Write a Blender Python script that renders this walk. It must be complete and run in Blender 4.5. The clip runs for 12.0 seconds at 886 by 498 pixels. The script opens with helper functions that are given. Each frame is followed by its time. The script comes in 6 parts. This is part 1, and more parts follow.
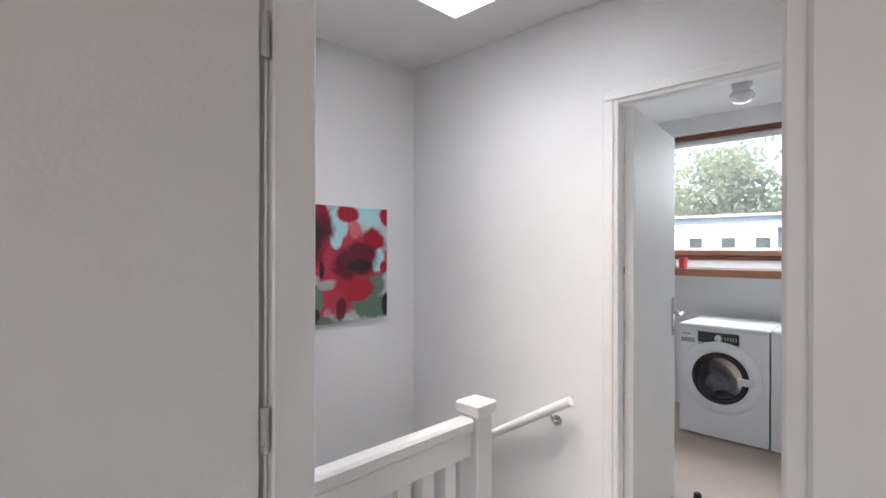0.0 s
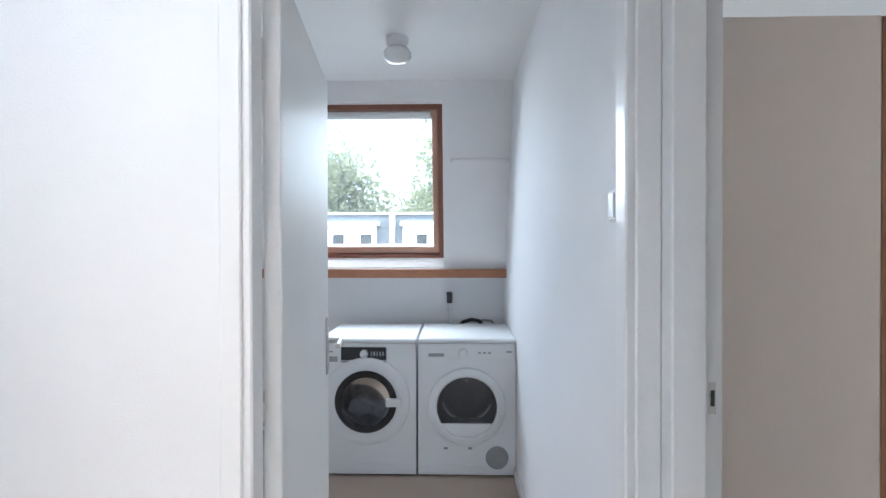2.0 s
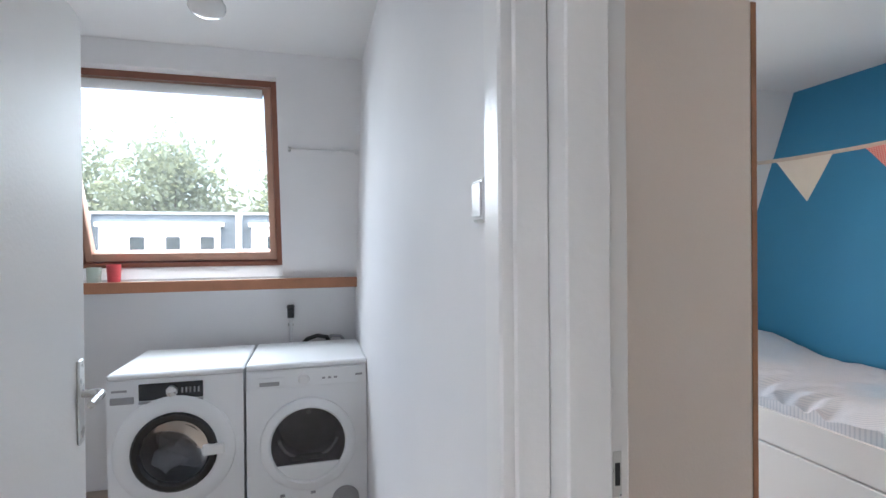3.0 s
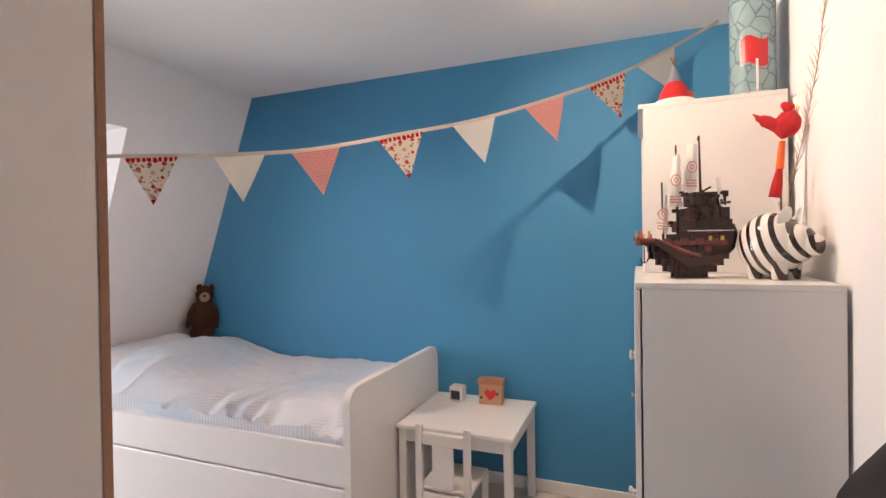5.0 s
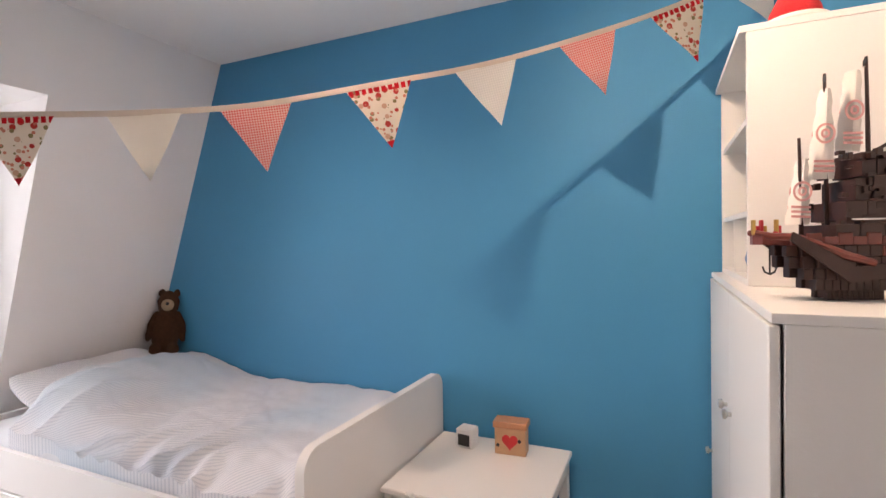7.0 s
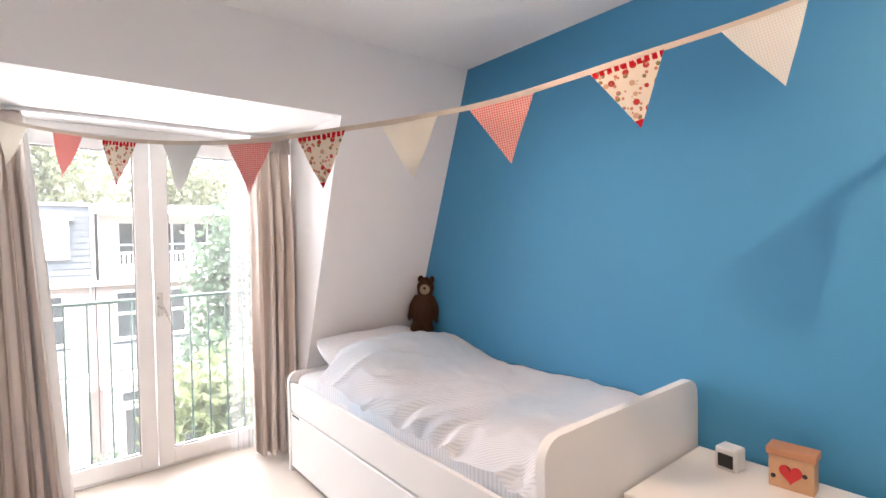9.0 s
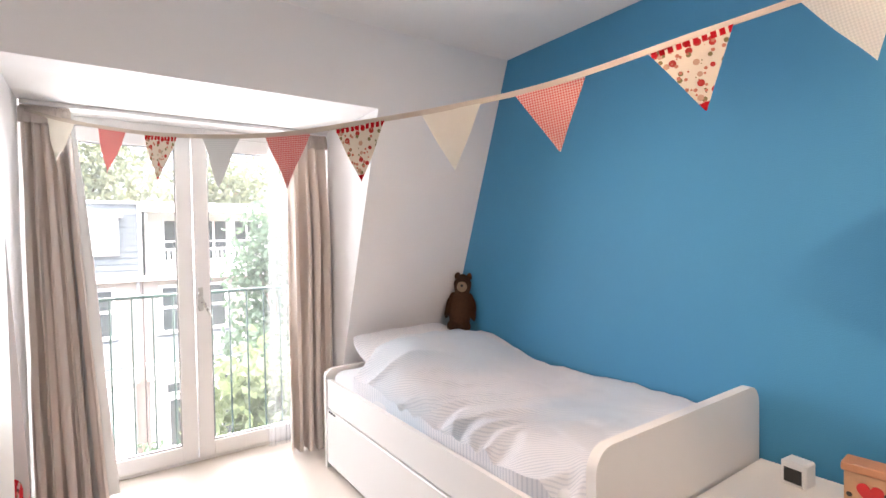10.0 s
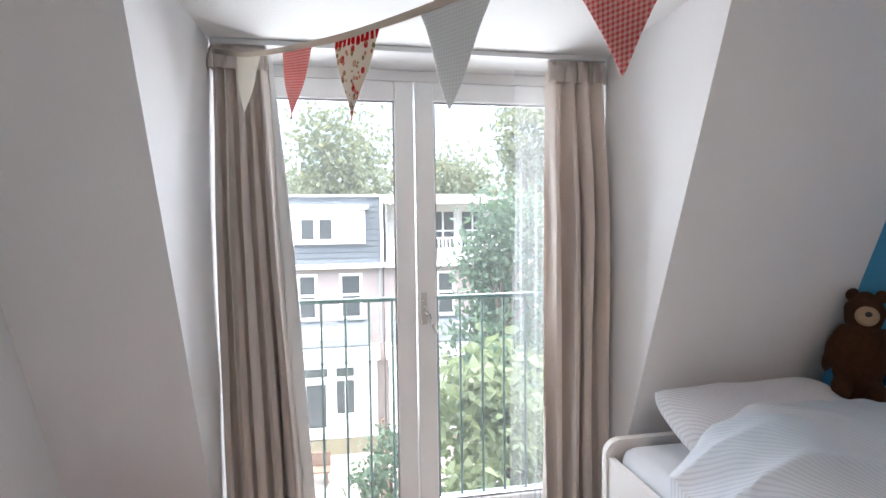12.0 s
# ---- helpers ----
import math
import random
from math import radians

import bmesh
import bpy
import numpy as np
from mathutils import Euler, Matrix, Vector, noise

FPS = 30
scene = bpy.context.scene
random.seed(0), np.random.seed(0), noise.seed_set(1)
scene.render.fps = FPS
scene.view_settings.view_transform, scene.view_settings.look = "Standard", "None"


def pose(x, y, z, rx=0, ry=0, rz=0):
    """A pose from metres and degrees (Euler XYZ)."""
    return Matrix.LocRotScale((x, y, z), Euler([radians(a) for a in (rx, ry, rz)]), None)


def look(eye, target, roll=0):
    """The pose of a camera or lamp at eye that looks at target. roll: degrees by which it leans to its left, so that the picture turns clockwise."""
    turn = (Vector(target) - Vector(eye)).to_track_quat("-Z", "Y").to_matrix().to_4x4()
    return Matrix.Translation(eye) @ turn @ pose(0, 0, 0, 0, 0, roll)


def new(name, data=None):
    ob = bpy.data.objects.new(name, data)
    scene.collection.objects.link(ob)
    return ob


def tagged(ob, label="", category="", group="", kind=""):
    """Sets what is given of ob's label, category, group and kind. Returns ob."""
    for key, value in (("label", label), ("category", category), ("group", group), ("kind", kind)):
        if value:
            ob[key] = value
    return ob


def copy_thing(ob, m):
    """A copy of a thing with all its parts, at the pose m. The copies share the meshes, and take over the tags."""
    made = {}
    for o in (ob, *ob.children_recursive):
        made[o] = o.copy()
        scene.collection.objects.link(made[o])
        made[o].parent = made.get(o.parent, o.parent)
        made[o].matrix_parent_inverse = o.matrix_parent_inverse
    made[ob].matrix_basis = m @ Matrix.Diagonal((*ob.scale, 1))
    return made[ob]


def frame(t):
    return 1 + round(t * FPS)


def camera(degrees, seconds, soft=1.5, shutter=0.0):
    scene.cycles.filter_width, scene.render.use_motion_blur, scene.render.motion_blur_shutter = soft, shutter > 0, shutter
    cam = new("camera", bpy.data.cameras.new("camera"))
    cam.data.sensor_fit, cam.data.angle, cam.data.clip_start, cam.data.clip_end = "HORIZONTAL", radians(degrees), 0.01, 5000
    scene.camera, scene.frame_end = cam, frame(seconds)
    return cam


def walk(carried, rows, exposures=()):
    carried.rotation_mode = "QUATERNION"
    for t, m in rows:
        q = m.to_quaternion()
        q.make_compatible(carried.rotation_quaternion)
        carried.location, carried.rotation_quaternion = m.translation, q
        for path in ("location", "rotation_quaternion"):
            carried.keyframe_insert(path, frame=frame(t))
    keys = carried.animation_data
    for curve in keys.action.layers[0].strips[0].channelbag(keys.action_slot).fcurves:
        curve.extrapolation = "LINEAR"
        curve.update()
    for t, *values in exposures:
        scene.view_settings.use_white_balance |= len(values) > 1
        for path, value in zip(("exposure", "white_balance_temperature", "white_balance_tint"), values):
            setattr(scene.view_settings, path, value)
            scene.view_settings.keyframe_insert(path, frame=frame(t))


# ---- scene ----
cam = camera(84.3, 12.0)

PATH = [
    (0, (0.149, -4.022, 1.415), (-1.249, -2.592, 1.417), 0.1),
    (0.5, (-0.092, -3.804, 1.434), (-1.153, -2.109, 1.41), -0.1),
    (1, (-0.264, -3.546, 1.447), (-0.998, -1.686, 1.428), -0.2),
    (1.5, (-0.367, -3.27, 1.439), (-0.695, -1.297, 1.423), -0.0),
    (2, (-0.376, -2.97, 1.42), (-0.423, -0.971, 1.406), -0.1),
    (2.5, (-0.329, -2.713, 1.43), (-0.228, -0.716, 1.411), -0.3),
    (3, (-0.273, -2.585, 1.436), (0.242, -0.652, 1.427), -0.5),
    (3.5, (-0.232, -2.525, 1.439), (0.806, -0.816, 1.439), -0.7),
    (3.7, (-0.216, -2.519, 1.436), (0.983, -0.918, 1.448), -0.5),
    (5.3, (0.386, -2.394, 1.43), (2.303, -1.827, 1.408), -0.9),
    (5.5, (0.467, -2.37, 1.422), (2.41, -1.898, 1.404), -0.9),
    (6, (0.679, -2.303, 1.426), (2.661, -2.035, 1.415), -0.9),
    (6.5, (0.822, -2.262, 1.422), (2.8, -1.967, 1.41), -0.9),
    (7, (0.915, -2.252, 1.436), (2.739, -1.434, 1.406), -0.9),
    (7.5, (0.945, -2.247, 1.43), (2.58, -1.097, 1.391), -0.8),
    (7.7, (0.947, -2.241, 1.428), (2.51, -0.994, 1.386), -0.9),
    (9.3, (0.923, -2.217, 1.423), (2.14, -0.63, 1.384), -1.0),
    (9.5, (0.928, -2.213, 1.419), (2.124, -0.611, 1.381), -0.9),
    (10, (0.949, -2.141, 1.414), (2.093, -0.5, 1.366), -1.0),
    (10.5, (1.01, -1.898, 1.411), (2.049, -0.19, 1.349), -0.9),
    (11, (1.096, -1.605, 1.406), (1.903, 0.224, 1.333), -0.8),
    (11.5, (1.18, -1.278, 1.41), (1.708, 0.65, 1.339), -0.7),
    (12, (1.166, -0.925, 1.399), (1.505, 1.044, 1.328), -0.8),
]
EXPOSURES = [(0, 2.74, 6300, 12), (0.6, 2.70, 6000, 10), (1.0, 2.84, 5850, 9), (1.5, 2.80, 5700, 7), (2.4, 2.95, 5850, 8), (3.0, 2.85, 6050, 10), (3.7, 3.24, 6450, 13), (5.5, 2.75, 6800, 21), (6.2, 2.62, 6800, 21), (7.5, 3.27, 6850, 20), (9.5, 3.4, 6850, 18), (11, 3.12, 6750, 17), (12, 2.66, 6250, 13)]
walk(cam, [(t, look(eye, target, roll)) for t, eye, target, roll in PATH], EXPOSURES)

# ---- world and large lights ----
world = bpy.data.worlds.new("sky")
scene.world = world
world.use_nodes = True
wn = world.node_tree
sky = wn.nodes.new("ShaderNodeTexSky")
sky.sky_type = "NISHITA"
sky.sun_disc = False
sky.sun_elevation = radians(76)
sky.sun_rotation = radians(200)
sky.air_density = 1.0
sky.dust_density = 6.0
sky.ozone_density = 1.0
wn.links.new(sky.outputs[0], wn.nodes["Background"].inputs[0])
wn.nodes["Background"].inputs[1].default_value = 0.15


def lamp(name, kind, m, energy, color=(1, 1, 1), **sizes):
    data = bpy.data.lights.new(name, kind)
    data.energy, data.color = energy, color
    if kind == "AREA":
        data.shape, data.size, data.size_y = "RECTANGLE", sizes["w"], sizes["h"]
    elif kind == "SUN":
        data.angle = radians(sizes["angle"])
    else:
        data.shadow_soft_size = sizes["radius"]
        if kind == "SPOT":
            data.spot_size, data.spot_blend = radians(sizes["cone"]), 1.0
    ob = new(name, data)
    ob.matrix_world = m
    return ob


lamp("sun", "SUN", look((0, -3, 12), (0, 0, 0)), 1.2, (1.0, 0.97, 0.93), angle=110)
# daylight coming in through the glazed openings
lamp("window_daylight", "AREA", look((1.43, 1.80, 1.15), (1.43, 0.0, 0.50)), 13, (0.93, 0.97, 1.0), w=1.45, h=1.9)
lamp("roof_window_daylight", "AREA", look((-1.0, 0.85, 2.2), (-1.0, -0.6, 0.9)), 6.4, (0.88, 0.95, 1.0), w=1.0, h=1.0)
lamp("skylight_daylight", "AREA", look((-1.04, -2.715, 3.0), (-1.04, -2.715, 0)), 1.3, (0.86, 0.94, 1.0), w=0.82, h=0.82)
lamp("south_daylight_west", "AREA", look((-0.35, -6.85, 1.5), (-0.35, -4, 1.3)), 0.8, (1.0, 0.80, 0.755), w=1.16, h=1.4)
lamp("south_daylight_east", "AREA", look((1.40, -6.85, 1.5), (1.40, -4, 1.3)), 2.8, (1.0, 0.80, 0.755), w=1.16, h=1.4)
# the two warm spotlights under the bedroom ceiling
lamp("spot_by_cabinet", "SPOT", look((1.922, -1.870, 2.452), (2.53, -2.64, 1.60)), 10.5, (1.0, 0.79, 0.58), radius=0.016, cone=146)
lamp("spot_by_bed", "SPOT", look((2.03, -1.517, 2.445), (2.45, -0.3, 0.5)), 7.5, (1.0, 0.76, 0.58), radius=0.03, cone=120)

# ---- materials ----


def mat(name, color, rough=0.5, metal=0.0, vary=0.06, scale=6.0, fine=140.0, bump=0.02, spec=0.5, coat=0.0):
    m = bpy.data.materials.new(name)
    m.use_nodes = True
    t = m.node_tree
    b = t.nodes["Principled BSDF"]
    co = t.nodes.new("ShaderNodeTexCoord")
    n1, n2 = t.nodes.new("ShaderNodeTexNoise"), t.nodes.new("ShaderNodeTexNoise")
    n1.inputs["Scale"].default_value, n1.inputs["Detail"].default_value = scale, 4
    n2.inputs["Scale"].default_value, n2.inputs["Detail"].default_value = fine, 3
    for n in (n1, n2):
        t.links.new(co.outputs["Object"], n.inputs["Vector"])
    mix = t.nodes.new("ShaderNodeMix")
    mix.data_type = "RGBA"
    lo, hi = [c * (1 - vary) for c in color], [min(1, c * (1 + vary)) for c in color]
    mix.inputs["A"].default_value, mix.inputs["B"].default_value = (*lo, 1), (*hi, 1)
    t.links.new(n1.outputs[0], mix.inputs["Factor"])
    t.links.new(mix.outputs["Result"], b.inputs["Base Color"])
    bp = t.nodes.new("ShaderNodeBump")
    bp.inputs["Strength"].default_value, bp.inputs["Distance"].default_value = 1.0, bump * 0.02
    t.links.new(n2.outputs[0], bp.inputs["Height"])
    t.links.new(bp.outputs[0], b.inputs["Normal"])
    rr = t.nodes.new("ShaderNodeMapRange")
    rr.inputs["To Min"].default_value, rr.inputs["To Max"].default_value = max(0.02, rough - 0.06), min(1, rough + 0.06)
    t.links.new(n1.outputs[0], rr.inputs["Value"])
    t.links.new(rr.outputs[0], b.inputs["Roughness"])
    b.inputs["Metallic"].default_value = metal
    b.inputs["Specular IOR Level"].default_value = spec
    b.inputs["Coat Weight"].default_value = coat
    return m


def nodes_of(m):
    t = m.node_tree
    return t, t.nodes["Principled BSDF"], t.nodes["Mix"]


def ramp(t, source, stops):
    r = t.nodes.new("ShaderNodeValToRGB")
    e = r.color_ramp.elements
    while len(e) < len(stops):
        e.new(0.5)
    for k, (p, c) in zip(e, stops):
        k.position, k.color = p, (*c, 1)
    t.links.new(source, r.inputs[0])
    return r.outputs[0]


def layered(m, fac, color):
    """Lays a colour over a material where fac is 1."""
    t, b, _ = nodes_of(m)
    old = b.inputs["Base Color"].links[0].from_socket
    mix = t.nodes.new("ShaderNodeMix")
    mix.data_type = "RGBA"
    mix.inputs["B"].default_value = (*color, 1)
    t.links.new(fac, mix.inputs["Factor"])
    t.links.new(old, mix.inputs["A"])
    t.links.new(mix.outputs["Result"], b.inputs["Base Color"])


def math_node(t, op, a, b=None):
    n = t.nodes.new("ShaderNodeMath")
    n.operation = op
    for i, v in enumerate((a, b)):
        if v is None:
            continue
        if isinstance(v, (int, float)):
            n.inputs[i].default_value = v
        else:
            t.links.new(v, n.inputs[i])
    return n.outputs[0]


def axis_of(t, which, kind="Object"):
    co, sep = t.nodes.new("ShaderNodeTexCoord"), t.nodes.new("ShaderNodeSeparateXYZ")
    t.links.new(co.outputs[kind], sep.inputs[0])
    return sep.outputs[which]


WALL = mat("white_wall_paint", (0.80, 0.79, 0.79), 0.75, vary=0.035, scale=2.5, fine=220, bump=0.035)
CEIL = mat("white_ceiling_paint", (0.80, 0.79, 0.78), 0.85, vary=0.02, scale=2, fine=160, bump=0.06)
BLUE = mat("blue_wall_paint", (0.046, 0.255, 0.465), 0.6, vary=0.07, scale=1.8, fine=240, bump=0.07)
GLOSS = mat("white_gloss_paint", (0.80, 0.79, 0.78), 0.32, vary=0.025, scale=7, fine=60, bump=0.03)
DOORW = mat("white_door_paint", (0.78, 0.77, 0.75), 0.52, vary=0.03, scale=3, fine=90, bump=0.04)
RAWEDGE = mat("raw_door_edge_wood", (0.36, 0.17, 0.09), 0.6, vary=0.25, scale=18, fine=200, bump=0.1)
FOIL = mat("white_furniture_foil", (0.76, 0.74, 0.72), 0.42, vary=0.02, scale=4, fine=130, bump=0.02)
FOILW = mat("beige_furniture_foil", (0.76, 0.68, 0.62), 0.45, vary=0.03, scale=3, fine=130, bump=0.03)
PLASTIC = mat("white_plastic", (0.75, 0.75, 0.75), 0.3, vary=0.02, scale=12)
ENAMEL = mat("white_appliance_enamel", (0.77, 0.78, 0.79), 0.40, vary=0.02, scale=6, fine=90, bump=0.01, coat=0.05)
GREYPL = mat("grey_plastic", (0.33, 0.33, 0.34), 0.4, vary=0.1, scale=30)
BLACK = mat("black_gloss_panel", (0.012, 0.012, 0.014), 0.15, vary=0.2, scale=20, bump=0.0)
DARK = mat("dark_rubber", (0.025, 0.025, 0.027), 0.6, vary=0.2, scale=20)
STEEL = mat("brushed_steel", (0.62, 0.61, 0.59), 0.28, metal=1.0, vary=0.06, scale=30)
DRUM = mat("drum_steel", (0.55, 0.55, 0.56), 0.35, metal=1.0, vary=0.15, scale=25)
TEAK = mat("stained_window_wood", (0.22, 0.080, 0.045), 0.45, vary=0.3, scale=9, fine=120, bump=0.1)
SHELFW = mat("pine_shelf_edge", (0.38, 0.165, 0.085), 0.5, vary=0.22, scale=12, fine=120, bump=0.1)
VINYL = mat("beige_floor_vinyl", (0.47, 0.37, 0.29), 0.42, vary=0.08, scale=5, fine=70, bump=0.05)
LAMIN = mat("pale_laminate_floor", (0.60, 0.54, 0.48), 0.38, vary=0.1, scale=3, fine=80, bump=0.05)
STAIRP = mat("grey_stair_carpet", (0.10, 0.10, 0.105), 0.95, vary=0.25, scale=60, fine=500, bump=0.4)
CURT = mat("linen_curtain", (0.84, 0.75, 0.69), 0.9, vary=0.07, scale=10, fine=500, bump=0.25, spec=0.2)
t_ = CURT.node_tree
tl_, ms_ = t_.nodes.new("ShaderNodeBsdfTranslucent"), t_.nodes.new("ShaderNodeMixShader")
tl_.inputs[0].default_value, ms_.inputs[0].default_value = (0.82, 0.75, 0.69, 1), 0.24
t_.links.new(t_.nodes["Principled BSDF"].outputs[0], ms_.inputs[1])
t_.links.new(tl_.outputs[0], ms_.inputs[2])
t_.links.new(ms_.outputs[0], t_.nodes["Material Output"].inputs[0])
SHEER = mat("sheer_lining", (0.85, 0.85, 0.84), 0.9, vary=0.04, scale=10, fine=500, bump=0.1, spec=0.1)
FUR = mat("brown_plush", (0.085, 0.040, 0.022), 0.95, vary=0.35, scale=60, fine=400, bump=0.8, spec=0.1)
FURL = mat("cream_plush", (0.50, 0.36, 0.24), 0.95, vary=0.2, scale=60, fine=400, bump=0.6, spec=0.1)
WOODL = mat("light_plywood", (0.55, 0.33, 0.19), 0.55, vary=0.18, scale=14, fine=120, bump=0.06)
RED = mat("red_felt", (0.62, 0.02, 0.025), 0.8, vary=0.12, scale=40, fine=300, bump=0.3)
REDPL = mat("red_enamel", (0.55, 0.025, 0.03), 0.35, vary=0.06)
ORANGE = mat("orange_plastic", (0.80, 0.14, 0.02), 0.45, vary=0.08)
GREYF = mat("grey_blue_felt", (0.20, 0.22, 0.28), 0.85, vary=0.15, scale=40, fine=300, bump=0.3)
STRAW = mat("pale_dry_grass", (0.46, 0.34, 0.24), 0.85, vary=0.25, scale=40, bump=0.2)
TWIG = mat("dry_twig", (0.24, 0.15, 0.09), 0.8, vary=0.3, scale=40, bump=0.3)
HULL = mat("dark_brown_bricks", (0.034, 0.010, 0.006), 0.45, vary=0.25, scale=60)
HULLR = mat("reddish_brown_bricks", (0.15, 0.034, 0.024), 0.32, vary=0.2, scale=50)
HULLG = mat("dark_grey_bricks", (0.035, 0.033, 0.034), 0.32, vary=0.2, scale=50)
GOLD = mat("golden_bricks", (0.55, 0.36, 0.10), 0.3, metal=0.6, vary=0.1)
SAIL = mat("white_sail_cloth", (0.78, 0.75, 0.70), 0.85, vary=0.05, scale=30)
PINK = mat("sail_print_red", (0.66, 0.34, 0.32), 0.8, vary=0.1, scale=30)
JACKET = mat("dark_quilted_fabric", (0.030, 0.025, 0.027), 0.8, vary=0.25, scale=9, fine=300, bump=0.4)
TEAL = mat("teal_ribbon", (0.03, 0.20, 0.28), 0.6, vary=0.12, scale=30)
RAILM = mat("dark_green_rail_paint", (0.012, 0.045, 0.035), 0.4, vary=0.2, scale=20)
VALVE = mat("black_pipe", (0.03, 0.03, 0.03), 0.45, vary=0.2, scale=20)
OPAL = mat("opal_glass", (0.80, 0.79, 0.77), 0.2, vary=0.02, scale=5, coat=0.4)
CUFF = mat("pink_tin", (0.60, 0.07, 0.08), 0.4, vary=0.1, scale=20)

# striped cotton bedding: fine slanted grey-blue lines and a pale blue area
BED = mat("striped_cotton", (0.80, 0.80, 0.83), 0.9, vary=0.04, scale=4, fine=420, bump=0.25, spec=0.15)
t_, b_, _ = nodes_of(BED)
x_, y_ = axis_of(t_, 0), axis_of(t_, 1)
slant = math_node(t_, "ADD", math_node(t_, "MULTIPLY", x_, 0.75), math_node(t_, "MULTIPLY", y_, 0.66))
line = math_node(t_, "GREATER_THAN", math_node(t_, "FRACT", math_node(t_, "MULTIPLY", slant, 80.0)), 0.62)
layered(BED, math_node(t_, "MULTIPLY", line, 0.36), (0.44, 0.48, 0.56))
big = t_.nodes.new("ShaderNodeTexNoise")
big.inputs["Scale"].default_value, big.inputs["Detail"].default_value = 1.6, 1
t_.links.new(t_.nodes["Texture Coordinate"].outputs["Object"], big.inputs["Vector"])
blot = ramp(t_, big.outputs[0], [(0.50, (0, 0, 0)), (0.66, (0.5, 0.5, 0.5))])
layered(BED, blot, (0.50, 0.66, 0.78))
SHEET = mat("white_fitted_sheet", (0.76, 0.77, 0.80), 0.9, vary=0.03, scale=5, fine=420, bump=0.2, spec=0.15)


def cloth_mat(name, base, ink=None, pattern=""):
    m = mat(name, base, 0.9, vary=0.06, scale=14, fine=600, bump=0.25, spec=0.15)
    t, b, _ = nodes_of(m)
    if pattern == "gingham":
        fx = math_node(t, "GREATER_THAN", math_node(t, "FRACT", math_node(t, "MULTIPLY", axis_of(t, 0), 130.0)), 0.5)
        fz = math_node(t, "GREATER_THAN", math_node(t, "FRACT", math_node(t, "MULTIPLY", axis_of(t, 2), 130.0)), 0.5)
        layered(m, math_node(t, "MULTIPLY", math_node(t, "ADD", fx, fz), 0.5), ink)
    elif pattern == "floral":
        co = t.nodes["Texture Coordinate"].outputs["Object"]
        for scale, size, color, seed in ((30, 0.30, (0.55, 0.07, 0.06), 0.0), (36, 0.24, (0.28, 0.24, 0.12), 3.1), (17, 0.20, (0.14, 0.07, 0.06), 7.7), (54, 0.28, (0.62, 0.25, 0.18), 5.2), (24, 0.20, (0.62, 0.40, 0.30), 1.7)):
            mp, vo = t.nodes.new("ShaderNodeMapping"), t.nodes.new("ShaderNodeTexVoronoi")
            mp.inputs["Location"].default_value = (seed, seed * 0.7, seed * 0.3)
            vo.inputs["Scale"].default_value = scale
            t.links.new(co, mp.inputs[0])
            t.links.new(mp.outputs[0], vo.inputs["Vector"])
            layered(m, math_node(t, "LESS_THAN", vo.outputs["Distance"], size), color)
        top = math_node(t, "GREATER_THAN", axis_of(t, 2), -0.022)
        dots = math_node(t, "GREATER_THAN", math_node(t, "FRACT", math_node(t, "MULTIPLY", axis_of(t, 0), 48.0)), 0.35)
        band = math_node(t, "MULTIPLY", top, dots)
        layered(m, band, (0.62, 0.02, 0.03))
        layered(m, math_node(t, "LESS_THAN", axis_of(t, 2), -0.178), (0.62, 0.02, 0.03))
    tr = t.nodes.new("ShaderNodeBsdfTranslucent")
    tr.inputs[0].default_value = (*base, 1)
    ms = t.nodes.new("ShaderNodeMixShader")
    ms.inputs[0].default_value = 0.5
    t.links.new(b.outputs[0], ms.inputs[1])
    t.links.new(tr.outputs[0], ms.inputs[2])
    t.links.new(b.inputs["Base Color"].links[0].from_socket, tr.inputs[0])
    t.links.new(ms.outputs[0], t.nodes["Material Output"].inputs[0])
    return m


FLAGW = cloth_mat("cream_flag_cotton", (0.86, 0.82, 0.75))
FLAGG = cloth_mat("grey_gingham_cotton", (0.82, 0.81, 0.79), (0.70, 0.70, 0.69), "gingham")
FLAGR = cloth_mat("red_gingham_cotton", (0.87, 0.66, 0.62), (0.72, 0.15, 0.14), "gingham")
FLAGF = cloth_mat("floral_cotton", (0.80, 0.73, 0.64), pattern="floral")
TAPE = cloth_mat("cream_tape", (0.68, 0.61, 0.54))
FLORAL = cloth_mat("floral_upholstery", (0.62, 0.42, 0.42), pattern="floral")

# zebra glaze: wavy dark bands round the body
ZEBRA = mat("zebra_glaze", (0.74, 0.70, 0.66), 0.12, vary=0.03, coat=0.6, bump=0.0)
t_, b_, _ = nodes_of(ZEBRA)
wv = t_.nodes.new("ShaderNodeTexWave")
wv.wave_type, wv.bands_direction = "BANDS", "X"
wv.inputs["Scale"].default_value, wv.inputs["Distortion"].default_value, wv.inputs["Detail"].default_value = 7.2, 1.8, 0.0
wv.inputs["Detail Scale"].default_value = 0.7
mp_ = t_.nodes.new("ShaderNodeMapping")
mp_.inputs["Rotation"].default_value = (0, radians(24), 0)
t_.links.new(t_.nodes["Texture Coordinate"].outputs["Object"], mp_.inputs[0])
t_.links.new(mp_.outputs[0], wv.inputs["Vector"])
layered(ZEBRA, math_node(t_, "GREATER_THAN", wv.outputs[1], 0.64), (0.028, 0.014, 0.010))

